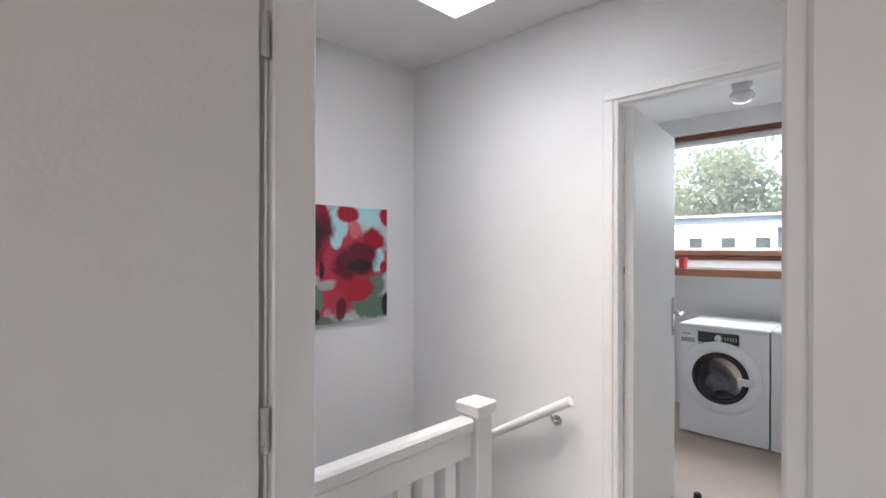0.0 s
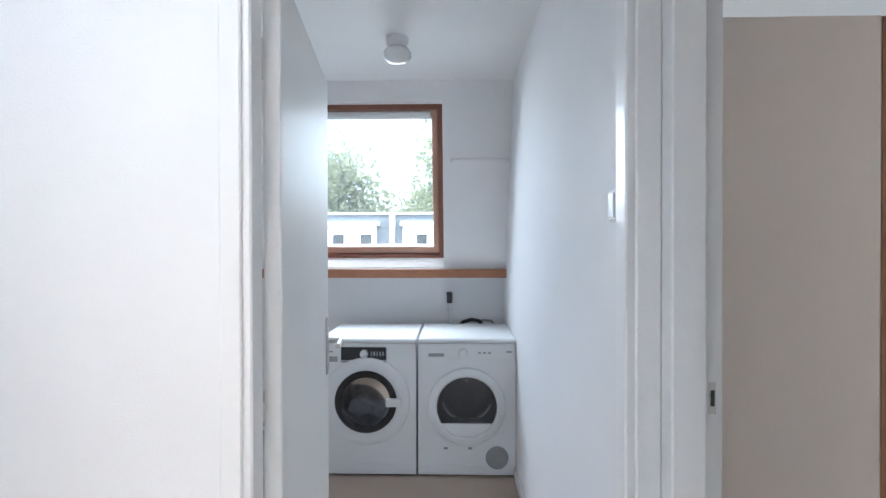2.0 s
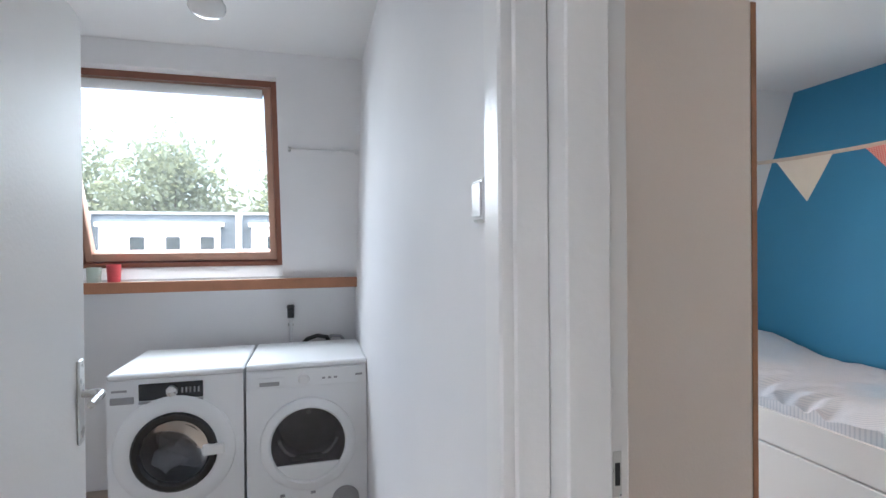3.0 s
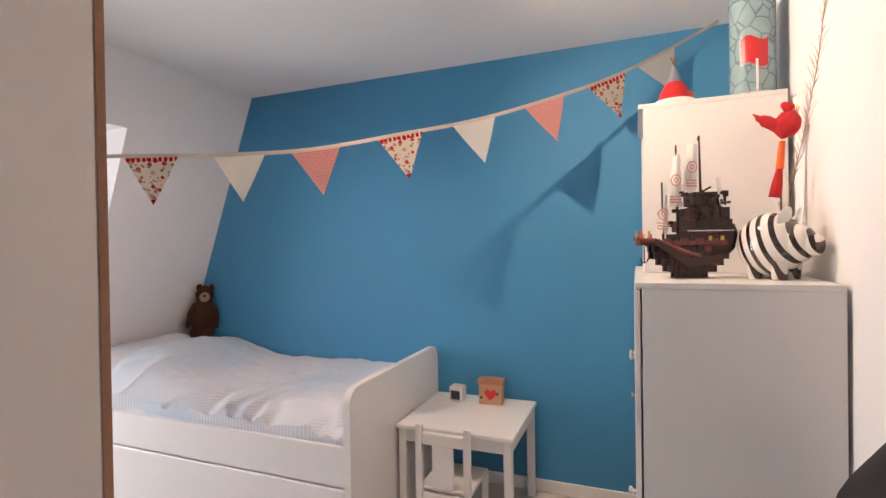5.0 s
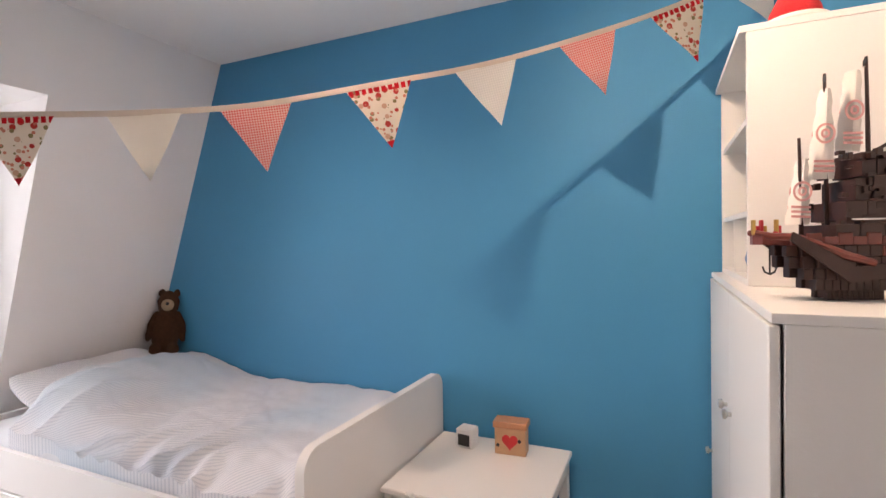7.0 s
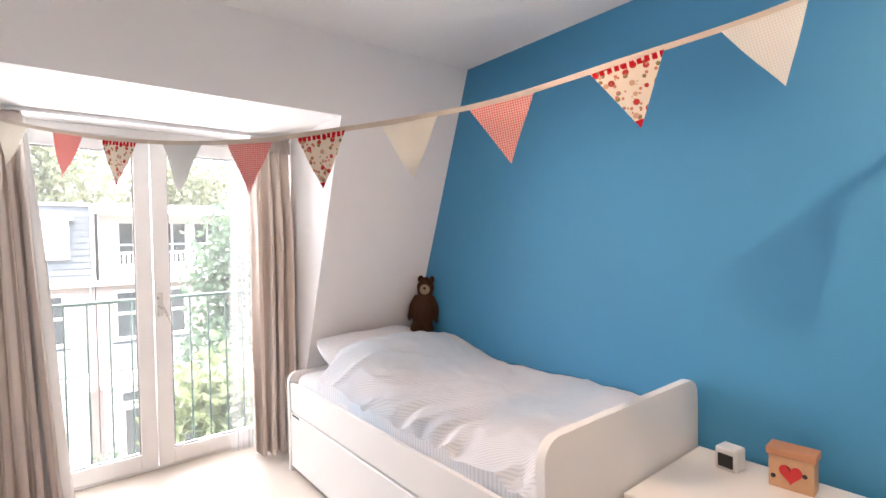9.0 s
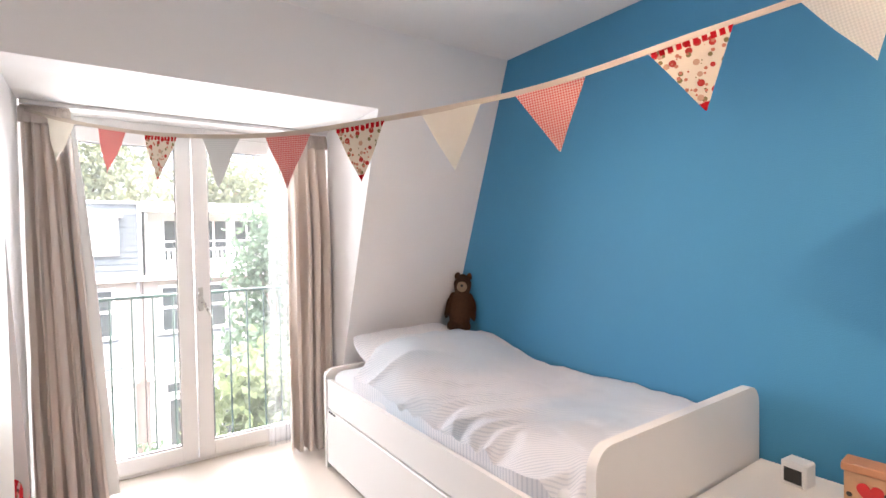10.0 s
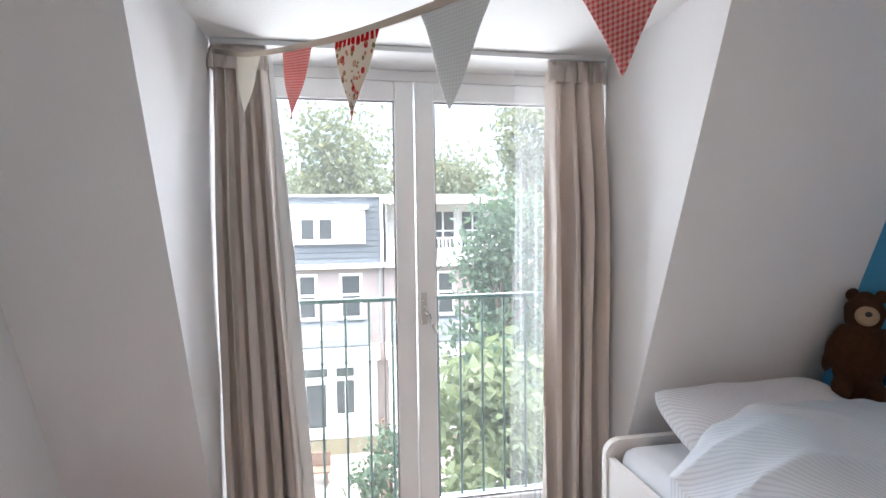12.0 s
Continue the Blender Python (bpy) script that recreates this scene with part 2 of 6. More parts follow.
# picture print: blurred poppies, pale turquoise and green ground
POPPY = mat("poppy_print", (0.45, 0.60, 0.62), 0.5, vary=0.1, scale=6)
t_, b_, _ = nodes_of(POPPY)
co_ = t_.nodes["Texture Coordinate"].outputs["Object"]
wob = t_.nodes.new("ShaderNodeTexNoise")
wob.inputs["Scale"].default_value, wob.inputs["Detail"].default_value = 8, 4
t_.links.new(co_, wob.inputs["Vector"])
INK = {"red": (0.38, 0.004, 0.022), "deep": (0.11, 0.003, 0.012), "black": (0.014, 0.005, 0.010), "sky": (0.42, 0.66, 0.70), "green": (0.12, 0.20, 0.13), "pink": (0.58, 0.13, 0.14), "rose": (0.42, 0.025, 0.06), "pale": (0.40, 0.42, 0.38)}
py_, pz_ = axis_of(t_, 1), axis_of(t_, 2)


def blot_at(u, v, ru, rv, ink):
    """A soft blot on the print: u to the right and v down, as shares of its sides."""
    a = math_node(t_, "DIVIDE", math_node(t_, "SUBTRACT", py_, -0.46 + 0.92 * u), 0.92 * ru)
    c = math_node(t_, "DIVIDE", math_node(t_, "SUBTRACT", pz_, 0.315 - 0.63 * v), 0.63 * rv)
    d = math_node(t_, "ADD", math_node(t_, "ADD", math_node(t_, "MULTIPLY", a, a), math_node(t_, "MULTIPLY", c, c)), math_node(t_, "MULTIPLY", math_node(t_, "SUBTRACT", wob.outputs[0], 0.5), 1.9))
    layered(POPPY, ramp(t_, d, [(0.55, (1, 1, 1)), (0.98, (0, 0, 0))]), INK[ink])


# ground and gaps, then the petals, then the dark hearts and seed heads
for row in ((0.55, 0.55, 0.55, 0.55, "rose"), (0.63, 0.16, 0.08, 0.16, "sky"), (0.86, 0.08, 0.14, 0.10, "sky"), (0.92, 0.46, 0.06, 0.14, "sky"), (0.87, 0.88, 0.17, 0.13, "green"),
            (0.43, 0.64, 0.09, 0.08, "pale"), (0.47, 0.80, 0.09, 0.12, "green"), (0.92, 0.70, 0.07, 0.11, "green"), (0.56, 0.68, 0.07, 0.06, "pale"), (0.40, 0.98, 0.30, 0.06, "green"), (0.07, 0.11, 0.08, 0.16, "sky"), (0.06, 0.42, 0.08, 0.10, "pink"), (0.62, 0.30, 0.05, 0.10, "sky"), (0.84, 0.36, 0.07, 0.06, "pink")):
    blot_at(*row)
for row in ((0.70, 0.07, 0.09, 0.08, "red"), (0.75, 0.20, 0.05, 0.09, "pink"), (0.895, 0.27, 0.10, 0.12, "red"), (0.98, 0.07, 0.05, 0.10, "red"), (0.50, 0.14, 0.07, 0.22, "red"), (0.97, 0.54, 0.035, 0.07, "red"),
            (0.48, 0.44, 0.09, 0.11, "red"), (0.575, 0.47, 0.06, 0.15, "rose"), (0.73, 0.73, 0.18, 0.11, "red"), (0.60, 0.80, 0.09, 0.10, "rose"), (0.22, 0.70, 0.22, 0.28, "red"), (0.16, 0.49, 0.16, 0.08, "red"),
            (0.04, 0.55, 0.08, 0.3, "rose")):
    blot_at(*row)
for row in ((0.29, 0.25, 0.31, 0.36, "deep"), (0.30, 0.30, 0.25, 0.26, "black"), (0.75, 0.46, 0.19, 0.18, "deep"), (0.78, 0.52, 0.11, 0.06, "black"), (0.14, 0.50, 0.015, 0.14, "black"), (0.20, 0.90, 0.20, 0.07, "deep"), (0.52, 0.56, 0.02, 0.08, "black"), (0.443, 0.68, 0.045, 0.035, "black"),
            (0.443, 0.92, 0.07, 0.08, "black"), (0.65, 0.90, 0.045, 0.12, "deep"), (0.99, 0.87, 0.035, 0.12, "black"), (0.22, 0.95, 0.22, 0.06, "deep")):
    blot_at(*row)

# tin with a printed teal sea chart
TIN = mat("printed_teal_tin", (0.25, 0.37, 0.39), 0.25, vary=0.15, scale=18, coat=0.3)
t_, b_, _ = nodes_of(TIN)
vo_ = t_.nodes.new("ShaderNodeTexVoronoi")
vo_.feature, vo_.inputs["Scale"].default_value = "DISTANCE_TO_EDGE", 16
t_.links.new(t_.nodes["Texture Coordinate"].outputs["Object"], vo_.inputs["Vector"])
layered(TIN, ramp(t_, vo_.outputs[0], [(0.0, (0.7, 0.7, 0.7)), (0.06, (0, 0, 0))]), (0.05, 0.13, 0.15))


def glass_mat(name, tint, gloss, haze=0.0):
    m = bpy.data.materials.new(name)
    m.use_nodes = True
    t = m.node_tree
    t.nodes.remove(t.nodes["Principled BSDF"])
    tr, gl, ms, fr = (t.nodes.new(k) for k in ("ShaderNodeBsdfTransparent", "ShaderNodeBsdfGlossy", "ShaderNodeMixShader", "ShaderNodeFresnel"))
    tr.inputs[0].default_value = (*tint, 1)
    gl.inputs["Roughness"].default_value = 0.02
    fr.inputs["IOR"].default_value = gloss
    t.links.new(fr.outputs[0], ms.inputs[0])
    t.links.new(tr.outputs[0], ms.inputs[1])
    t.links.new(gl.outputs[0], ms.inputs[2])
    out = ms.outputs[0]
    if haze:
        # a thin, uneven milky layer that paints outdoor glare into the pane
        veil, mx, ns, mr = (t.nodes.new(k) for k in ("ShaderNodeBsdfTranslucent", "ShaderNodeMixShader", "ShaderNodeTexNoise", "ShaderNodeMapRange"))
        ns.inputs["Scale"].default_value = 3.0
        mr.inputs["To Min"].default_value, mr.inputs["To Max"].default_value = haze * 0.6, haze * 1.4
        veil.inputs[0].default_value = (0.9, 0.92, 0.9, 1)
        t.links.new(ns.outputs[0], mr.inputs[0])
        t.links.new(mr.outputs[0], mx.inputs[0])
        t.links.new(out, mx.inputs[1])
        t.links.new(veil.outputs[0], mx.inputs[2])
        out = mx.outputs[0]
    t.links.new(out, t.nodes["Material Output"].inputs[0])
    return m


GLASS = glass_mat("window_glass", (0.97, 0.99, 0.98), 1.35, haze=0.010)
PORTHOLE = glass_mat("porthole_glass", (0.42, 0.42, 0.44), 1.5)

VOILE = bpy.data.materials.new("white_voile")
VOILE.use_nodes = True
t_ = VOILE.node_tree
b_ = t_.nodes["Principled BSDF"]
b_.inputs["Base Color"].default_value, b_.inputs["Roughness"].default_value = (0.85, 0.88, 0.88, 1), 0.9
tl_, tp_, m1_, m2_ = (t_.nodes.new(k) for k in ("ShaderNodeBsdfTranslucent", "ShaderNodeBsdfTransparent", "ShaderNodeMixShader", "ShaderNodeMixShader"))
m1_.inputs[0].default_value, m2_.inputs[0].default_value = 0.5, 0.93
t_.links.new(b_.outputs[0], m1_.inputs[1])
t_.links.new(tl_.outputs[0], m1_.inputs[2])
t_.links.new(m1_.outputs[0], m2_.inputs[1])
t_.links.new(tp_.outputs[0], m2_.inputs[2])
t_.links.new(m2_.outputs[0], t_.nodes["Material Output"].inputs[0])

BULB = bpy.data.materials.new("lit_bulb")
BULB.use_nodes = True
BULB.node_tree.nodes["Principled BSDF"].inputs["Emission Color"].default_value = (1.0, 0.82, 0.6, 1)
BULB.node_tree.nodes["Principled BSDF"].inputs["Emission Strength"].default_value = 8

# outdoors
BRICK = mat("pale_brick_facade", (0.34, 0.29, 0.28), 0.85, vary=0.15, scale=3, fine=40, bump=0.3)
RENDERW = mat("white_facade_paint", (0.78, 0.78, 0.77), 0.7, vary=0.05, scale=2, fine=30)
SLATE = mat("grey_slate", (0.10, 0.12, 0.14), 0.6, vary=0.25, scale=8, fine=30, bump=0.3)
DARKGL = mat("dark_window_glass", (0.05, 0.06, 0.065), 0.08, vary=0.4, scale=1.2, bump=0.0)
LEAD = mat("zinc_flashing", (0.34, 0.36, 0.38), 0.5, metal=0.3, vary=0.15, scale=5)
PAVE = mat("garden_paving", (0.34, 0.31, 0.28), 0.85, vary=0.15, scale=3, fine=30, bump=0.3)
GRASSM = mat("lawn_grass", (0.07, 0.13, 0.03), 0.9, vary=0.35, scale=5, fine=60, bump=0.6)
EARTH = mat("garden_earth", (0.09, 0.08, 0.05), 0.95, vary=0.3, scale=2, fine=30, bump=0.5)
BARK = mat("bark", (0.10, 0.075, 0.055), 0.9, vary=0.3, scale=12, fine=60, bump=0.6)
LEAF1 = mat("dark_foliage", (0.105, 0.16, 0.115), 0.6, vary=0.3, scale=2.2, fine=20)
LEAF2 = mat("light_foliage", (0.19, 0.235, 0.14), 0.6, vary=0.25, scale=2.5, fine=20)
LEAF3 = mat("autumn_foliage", (0.17, 0.20, 0.13), 0.6, vary=0.3, scale=1.2, fine=20)
for leaf, tone in ((LEAF1, (0.14, 0.22, 0.12, 1)), (LEAF2, (0.28, 0.34, 0.16, 1)), (LEAF3, (0.28, 0.30, 0.17, 1))):
    t_ = leaf.node_tree
    tl_, ms_ = t_.nodes.new("ShaderNodeBsdfTranslucent"), t_.nodes.new("ShaderNodeMixShader")
    tl_.inputs[0].default_value, ms_.inputs[0].default_value = tone, 0.45
    t_.links.new(t_.nodes["Principled BSDF"].outputs[0], ms_.inputs[1])
    t_.links.new(tl_.outputs[0], ms_.inputs[2])
    t_.links.new(ms_.outputs[0], t_.nodes["Material Output"].inputs[0])
FENCEW = mat("weathered_fence_wood", (0.17, 0.11, 0.08), 0.8, vary=0.25, scale=6, fine=60, bump=0.3)

# ---- mesh helpers ----


def bm_box(bm, x0, y0, z0, x1, y1, z1, bevel=0.0, segments=1):
    vs = bmesh.ops.create_cube(bm, size=1.0)["verts"]
    for v in vs:
        v.co = Vector((x0 + (v.co.x + 0.5) * (x1 - x0), y0 + (v.co.y + 0.5) * (y1 - y0), z0 + (v.co.z + 0.5) * (z1 - z0)))
    if bevel:
        es = list({e for v in vs for e in v.link_edges})
        bmesh.ops.bevel(bm, geom=es, offset=bevel, segments=segments, affect="EDGES", profile=0.5)
    return bm


def boxes(*rows, bevel=0.0):
    bm = bmesh.new()
    for r in rows:
        bm_box(bm, *r[:6], bevel=bevel)
    return bm


def bm_tube(bm, points, radius, seg=10, cap=True):
    """A round tube along points; radius: one number or one for each point."""
    pts = [Vector(p) for p in points]
    rs = radius if isinstance(radius, (list, tuple)) else [radius] * len(pts)
    rings, side = [], None
    for i, p in enumerate(pts):
        d = (pts[min(i + 1, len(pts) - 1)] - pts[max(i - 1, 0)]).normalized()
        if side is None:
            side = d.orthogonal().normalized()
        side = (side - d * side.dot(d)).normalized()
        up = d.cross(side)
        rings.append([bm.verts.new(p + rs[i] * (math.cos(a) * side + math.sin(a) * up)) for a in (2 * math.pi * k / seg for k in range(seg))])
    for a, b in zip(rings, rings[1:]):
        for k in range(seg):
            bm.faces.new((a[k], a[(k + 1) % seg], b[(k + 1) % seg], b[k]))
    if cap:
        bm.faces.new(rings[0][::-1])
        bm.faces.new(rings[-1])
    return bm


def tube(points, radius, seg=10):
    return bm_tube(bmesh.new(), points, radius, seg)


def bm_lathe(bm, profile, seg=28, m=Matrix()):
    """Turns (radius, height) rows round z."""
    rings = []
    for r, z in profile:
        if r < 1e-5:
            rings.append([bm.verts.new(m @ Vector((0, 0, z)))])
        else:
            rings.append([bm.verts.new(m @ Vector((r * math.cos(2 * math.pi * k / seg), r * math.sin(2 * math.pi * k / seg), z))) for k in range(seg)])
    for a, b in zip(rings, rings[1:]):
        for k in range(seg):
            q = [a[k % len(a)], a[(k + 1) % len(a)], b[(k + 1) % len(b)], b[k % len(b)]]
            u = []
            for v in q:
                if v not in u:
                    u.append(v)
            if len(u) > 2:
                bm.faces.new(u)
    return bm


def lathe(profile, seg=28, m=Matrix()):
    return bm_lathe(bmesh.new(), profile, seg, m)


def bm_ball(bm, center, radii, seg=20, rings=12, turn=Matrix()):
    m = Matrix.Translation(center) @ turn @ Matrix.Diagonal((*radii, 1))
    bmesh.ops.create_uvsphere(bm, u_segments=seg, v_segments=rings, radius=1.0, matrix=m)
    return bm


def prism(outline, depth, axis="y", start=0.0):
    """An outline of (a, b) points pushed out along an axis."""
    bm = bmesh.new()

    def at(a, b, d):
        return {"x": (d, a, b), "y": (a, d, b), "z": (a, b, d)}[axis]

    lo = [bm.verts.new(at(a, b, start)) for a, b in outline]
    hi = [bm.verts.new(at(a, b, start + depth)) for a, b in outline]
    n = len(outline)
    bm.faces.new(lo)
    bm.faces.new(hi[::-1])
    for k in range(n):
        bm.faces.new((lo[k], hi[k], hi[(k + 1) % n], lo[(k + 1) % n]))
    bmesh.ops.recalc_face_normals(bm, faces=bm.faces)
    return bm


def rounded(a0, b0, a1, b1, radius, corners=(1, 1, 1, 1), steps=6):
    """A rectangle's outline with rounded corners, in the order lower a, upper a of the lower edge, then the upper edge."""
    out = []
    for (ca, cb, sa, sb, start), on in zip(((a0, b0, 1, 1, 180), (a1, b0, -1, 1, 270), (a1, b1, -1, -1, 0), (a0, b1, 1, -1, 90)), corners):
        if not on:
            out.append((ca, cb))
            continue
        for k in range(steps + 1):
            an = radians(start + 90 * k / steps)
            out.append((ca + sa * radius + radius * math.cos(an), cb + sb * radius + radius * math.sin(an)))
    return out


def finish(name, bm, material, smooth):
    me = bpy.data.meshes.new(name)
    bmesh.ops.recalc_face_normals(bm, faces=bm.faces)
    bm.to_mesh(me)
    bm.free()
    if material:
        me.materials.append(material)
    if smooth:
        me.shade_smooth()
        me.set_sharp_from_angle(angle=radians(35))
    return me


def part(name, bm, material, parent, label="", smooth=True, m=None):
    ob = new(name, finish(name, bm, material, smooth))
    ob.parent = parent
    if m is not None:
        ob.matrix_basis = m
    if label:
        tagged(ob, label)
    return ob


def thing(name, m, label, category, group="", kind=""):
    ob = new(name)
    ob.empty_display_size = 0.05
    ob.matrix_basis = m
    return tagged(ob, label, category, group, kind)


def solid(name, bm, material, label="", category="", kind="", smooth=False, m=None):
    ob = new(name, finish(name, bm, material, smooth))
    if m is not None:
        ob.matrix_basis = m
    return tagged(ob, label, category, "", kind)


def structure(name, bm, material, label="", smooth=False):
    return solid(name, bm, material, label, "", "structure", smooth)

# ---- large structure ----
BED_Z, LAU_Z, LAND_Z = 2.523, 2.469, 2.533
STAIR_X, BACK_Y, BLUE_X = -2.13, -2.985, 3.083


def slope_bed(z):
    return 0.171 + 0.368 * (BED_Z - z)


def slope_lau(z):
    return 0.142 + 0.404 * (LAU_Z - z)


def joined(*bms):
    out = bmesh.new()
    for b in bms:
        me = bpy.data.meshes.new("tmp")
        b.to_mesh(me)
        b.free()
        out.from_mesh(me)
        bpy.data.meshes.remove(me)
    return out


# floors
structure("floor_bedroom", boxes((0.06, BACK_Y, -0.25, BLUE_X, 1.40, 0.0)), LAMIN, "pale laminate floor of the bedroom")
structure("floor_laundry", boxes((STAIR_X, -1.93, -0.25, 0.06, 1.2, 0.0)), VINYL, "beige vinyl floor of the laundry room")
structure("floor_landing", boxes((-1.06, -3.52, -0.25, 0.06, -1.93, 0.0)), LAMIN, "pale laminate floor of the landing")
structure("floor_south_room", boxes((STAIR_X, -6.7, -0.25, BLUE_X, -3.52, 0.0)), LAMIN, "pale laminate floor")
structure("floor_below", boxes((STAIR_X, -3.52, -2.95, -1.0, -1.93, -2.80)), STAIRP, "dark floor at the foot of the stairs")

# ceilings
structure("ceiling_bedroom", boxes((0.07, BACK_Y - 0.1, BED_Z, BLUE_X + 0.1, 0.5, BED_Z + 0.15)), CEIL, "white bedroom ceiling")
structure("ceiling_laundry", boxes((STAIR_X, -1.90, LAU_Z, 0.0, 0.5, LAU_Z + 0.2)), CEIL, "white laundry ceiling")
SX0, SX1, SY0, SY1 = -1.466, -0.62, -3.14, -2.29
structure("ceiling_landing", boxes(
    (STAIR_X - 0.1, SY1, LAND_Z, 0.07, -1.905, LAND_Z + 0.3), (STAIR_X - 0.1, -3.56, LAND_Z, 0.07, SY0, LAND_Z + 0.3),
    (STAIR_X - 0.1, SY0, LAND_Z, SX0, SY1, LAND_Z + 0.3), (SX1, SY0, LAND_Z, 0.07, SY1, LAND_Z + 0.3)), CEIL, "white landing ceiling with a square skylight opening")
structure("ceiling_south_room", boxes((STAIR_X - 0.1, -6.8, LAND_Z, BLUE_X + 0.1, -3.56, LAND_Z + 0.15), (0.0, -3.56, LAND_Z, BLUE_X + 0.1, BACK_Y - 0.1, LAND_Z + 0.15)), CEIL, "white ceiling")

# walls
structure("wall_stair", boxes((STAIR_X - 0.12, -3.56, -2.95, STAIR_X, 1.2, LAND_Z)), WALL, "white painted stairwell wall")
structure("wall_laundry_door", boxes(
    (STAIR_X, -1.955, -2.80, -0.83, -1.90, LAND_Z), (-0.83, -1.955, 2.085, 0.06, -1.90, LAND_Z)), WALL, "white wall between landing and laundry room")
structure("wall_partition", boxes((0.0, -1.90, 0.0, 0.16, 1.3, BED_Z), (0.06, -1.958, 0.0, 0.16, -1.90, BED_Z),
                                  (0.06, -2.88, 2.125, 0.16, -1.958, BED_Z), (0.06, -3.47, 0.0, 0.16, -2.88, BED_Z)), WALL, "white wall beside the bedroom door")
structure("wall_landing_south", boxes((STAIR_X, -3.56, -2.80, -0.80, -3.47, LAND_Z), (-0.80, -3.56, 2.075, 0.10, -3.47, LAND_Z), (0.10, -3.56, 0.0, 0.16, -3.47, LAND_Z)), WALL, "white wall with the south bedroom door")
structure("wall_stair_lower", boxes((-1.06, -3.47, -2.80, -1.0, -1.93, -0.25)), WALL, "white wall below the landing")
structure("wall_back", boxes((0.16, BACK_Y - 0.12, 0.0, BLUE_X + 0.12, BACK_Y, BED_Z)), WALL, "off-white bedroom back wall")
structure("wall_blue", boxes((BLUE_X, BACK_Y, 0.0, BLUE_X + 0.12, 1.5, BED_Z)), BLUE, "bright blue painted bedroom wall")
structure("wall_south", boxes((STAIR_X - 0.12, -6.8, 0.0, -0.93, -6.6, LAND_Z), (0.23, -6.8, 0.0, 0.82, -6.6, LAND_Z), (1.98, -6.8, 0.0, BLUE_X + 0.12, -6.6, LAND_Z),
                              (-0.93, -6.8, 0.0, 0.23, -6.6, 0.8), (-0.93, -6.8, 2.2, 0.23, -6.6, LAND_Z),
                              (0.82, -6.8, 0.0, 1.98, -6.6, 0.8), (0.82, -6.8, 2.2, 1.98, -6.6, LAND_Z)), WALL, "white wall with the two south windows")
structure("wall_south_east", boxes((BLUE_X, -6.6, 0.0, BLUE_X + 0.12, BACK_Y - 0.12, LAND_Z)), WALL, "white wall")
structure("wall_south_west", boxes((STAIR_X - 0.12, -6.6, 0.0, STAIR_X, -3.56, LAND_Z)), WALL, "white wall")

# sloping roof walls with the dormer and the roof window
DX0, DX1, DZ = 0.622, 2.237, 2.138
slope_rim = ((0.16, 0.0), (DX0, 0.0), (DX0, DZ), (DX1, DZ), (DX1, 0.0), (BLUE_X, 0.0), (BLUE_X, BED_Z), (0.16, BED_Z))
bm = bmesh.new()
fore, back = [[bm.verts.new((x, slope_bed(z) + d, z)) for x, z in slope_rim] for d in (0.0, 0.2)]
bm.faces.new(fore)
bm.faces.new(back[::-1])
for k in range(8):
    bm.faces.new((fore[k], back[k], back[(k + 1) % 8], fore[(k + 1) % 8]))
structure("wall_slope_bedroom", bm, WALL, "white sloping roof wall round the dormer")


def cheek(x0, x1):
    return prism([(slope_bed(0) + 0.2, 0.0), (slope_bed(DZ) + 0.2, DZ), (1.42, DZ), (1.42, 0.0)], x1 - x0, "x", x0)


structure("dormer_cheek_west", cheek(DX0 - 0.08, DX0), WALL, "white dormer side")
structure("dormer_cheek_east", cheek(DX1, DX1 + 0.08), WALL, "white dormer side")
structure("dormer_soffit", boxes((DX0 - 0.08, slope_bed(DZ) + 0.2, DZ, DX1 + 0.08, 1.42, DZ + 0.12)), CEIL, "white dormer ceiling")
LX0, LX1, LZ0, LZ1, WB = -1.58, -0.455, 1.262, 2.355, 1.325


def slope_frame(f, x0, z0, x1, z1, hx0, hz0, hx1, hz1, thick=0.2):
    """A sloping wall in one piece with one rectangular opening through it."""
    bm = bmesh.new()
    rings = [[bm.verts.new((x, f(z) + d, z)) for x, z in ((a0, b0), (a1, b0), (a1, b1), (a0, b1))] for d in (0.0, thick) for a0, b0, a1, b1 in ((x0, z0, x1, z1), (hx0, hz0, hx1, hz1))]
    outer, inner, outer_back, inner_back = rings
    for p, q in ((outer, inner), (inner, inner_back), (inner_back, outer_back), (outer_back, outer)):
        for k in range(4):
            bm.faces.new((p[k], p[(k + 1) % 4], q[(k + 1) % 4], q[k]))
    return bm


structure("wall_slope_laundry", slope_frame(slope_lau, STAIR_X, 1.19, 0.0, LAU_Z, LX0, LZ0, LX1, LZ1), WALL, "white sloping roof wall round the roof window")
structure("wall_knee_laundry", boxes((STAIR_X, 0.76, 0.0, 0.0, 0.86, 1.20)), WALL, "white knee wall behind the machines")

# baseboards
for nm, row in (("baseboard_blue_wall", (BLUE_X - 0.014, BACK_Y, 0.0, BLUE_X, 1.0, 0.07)),
                ("baseboard_back_wall", (0.16, BACK_Y, 0.0, BLUE_X - 0.014, BACK_Y + 0.014, 0.07)),
                ("baseboard_partition", (0.16, -1.94, 0.0, 0.174, 1.05, 0.07)),
                ("baseboard_laundry", (-0.014, -1.80, 0.0, 0.0, 0.76, 0.06)),
                ("baseboard_landing", (-1.06, -1.969, 0.0, -0.88, -1.955, 0.07))):
    structure(nm, boxes(row, bevel=0.003), GLOSS, "white painted skirting board")

# ---- doors ----


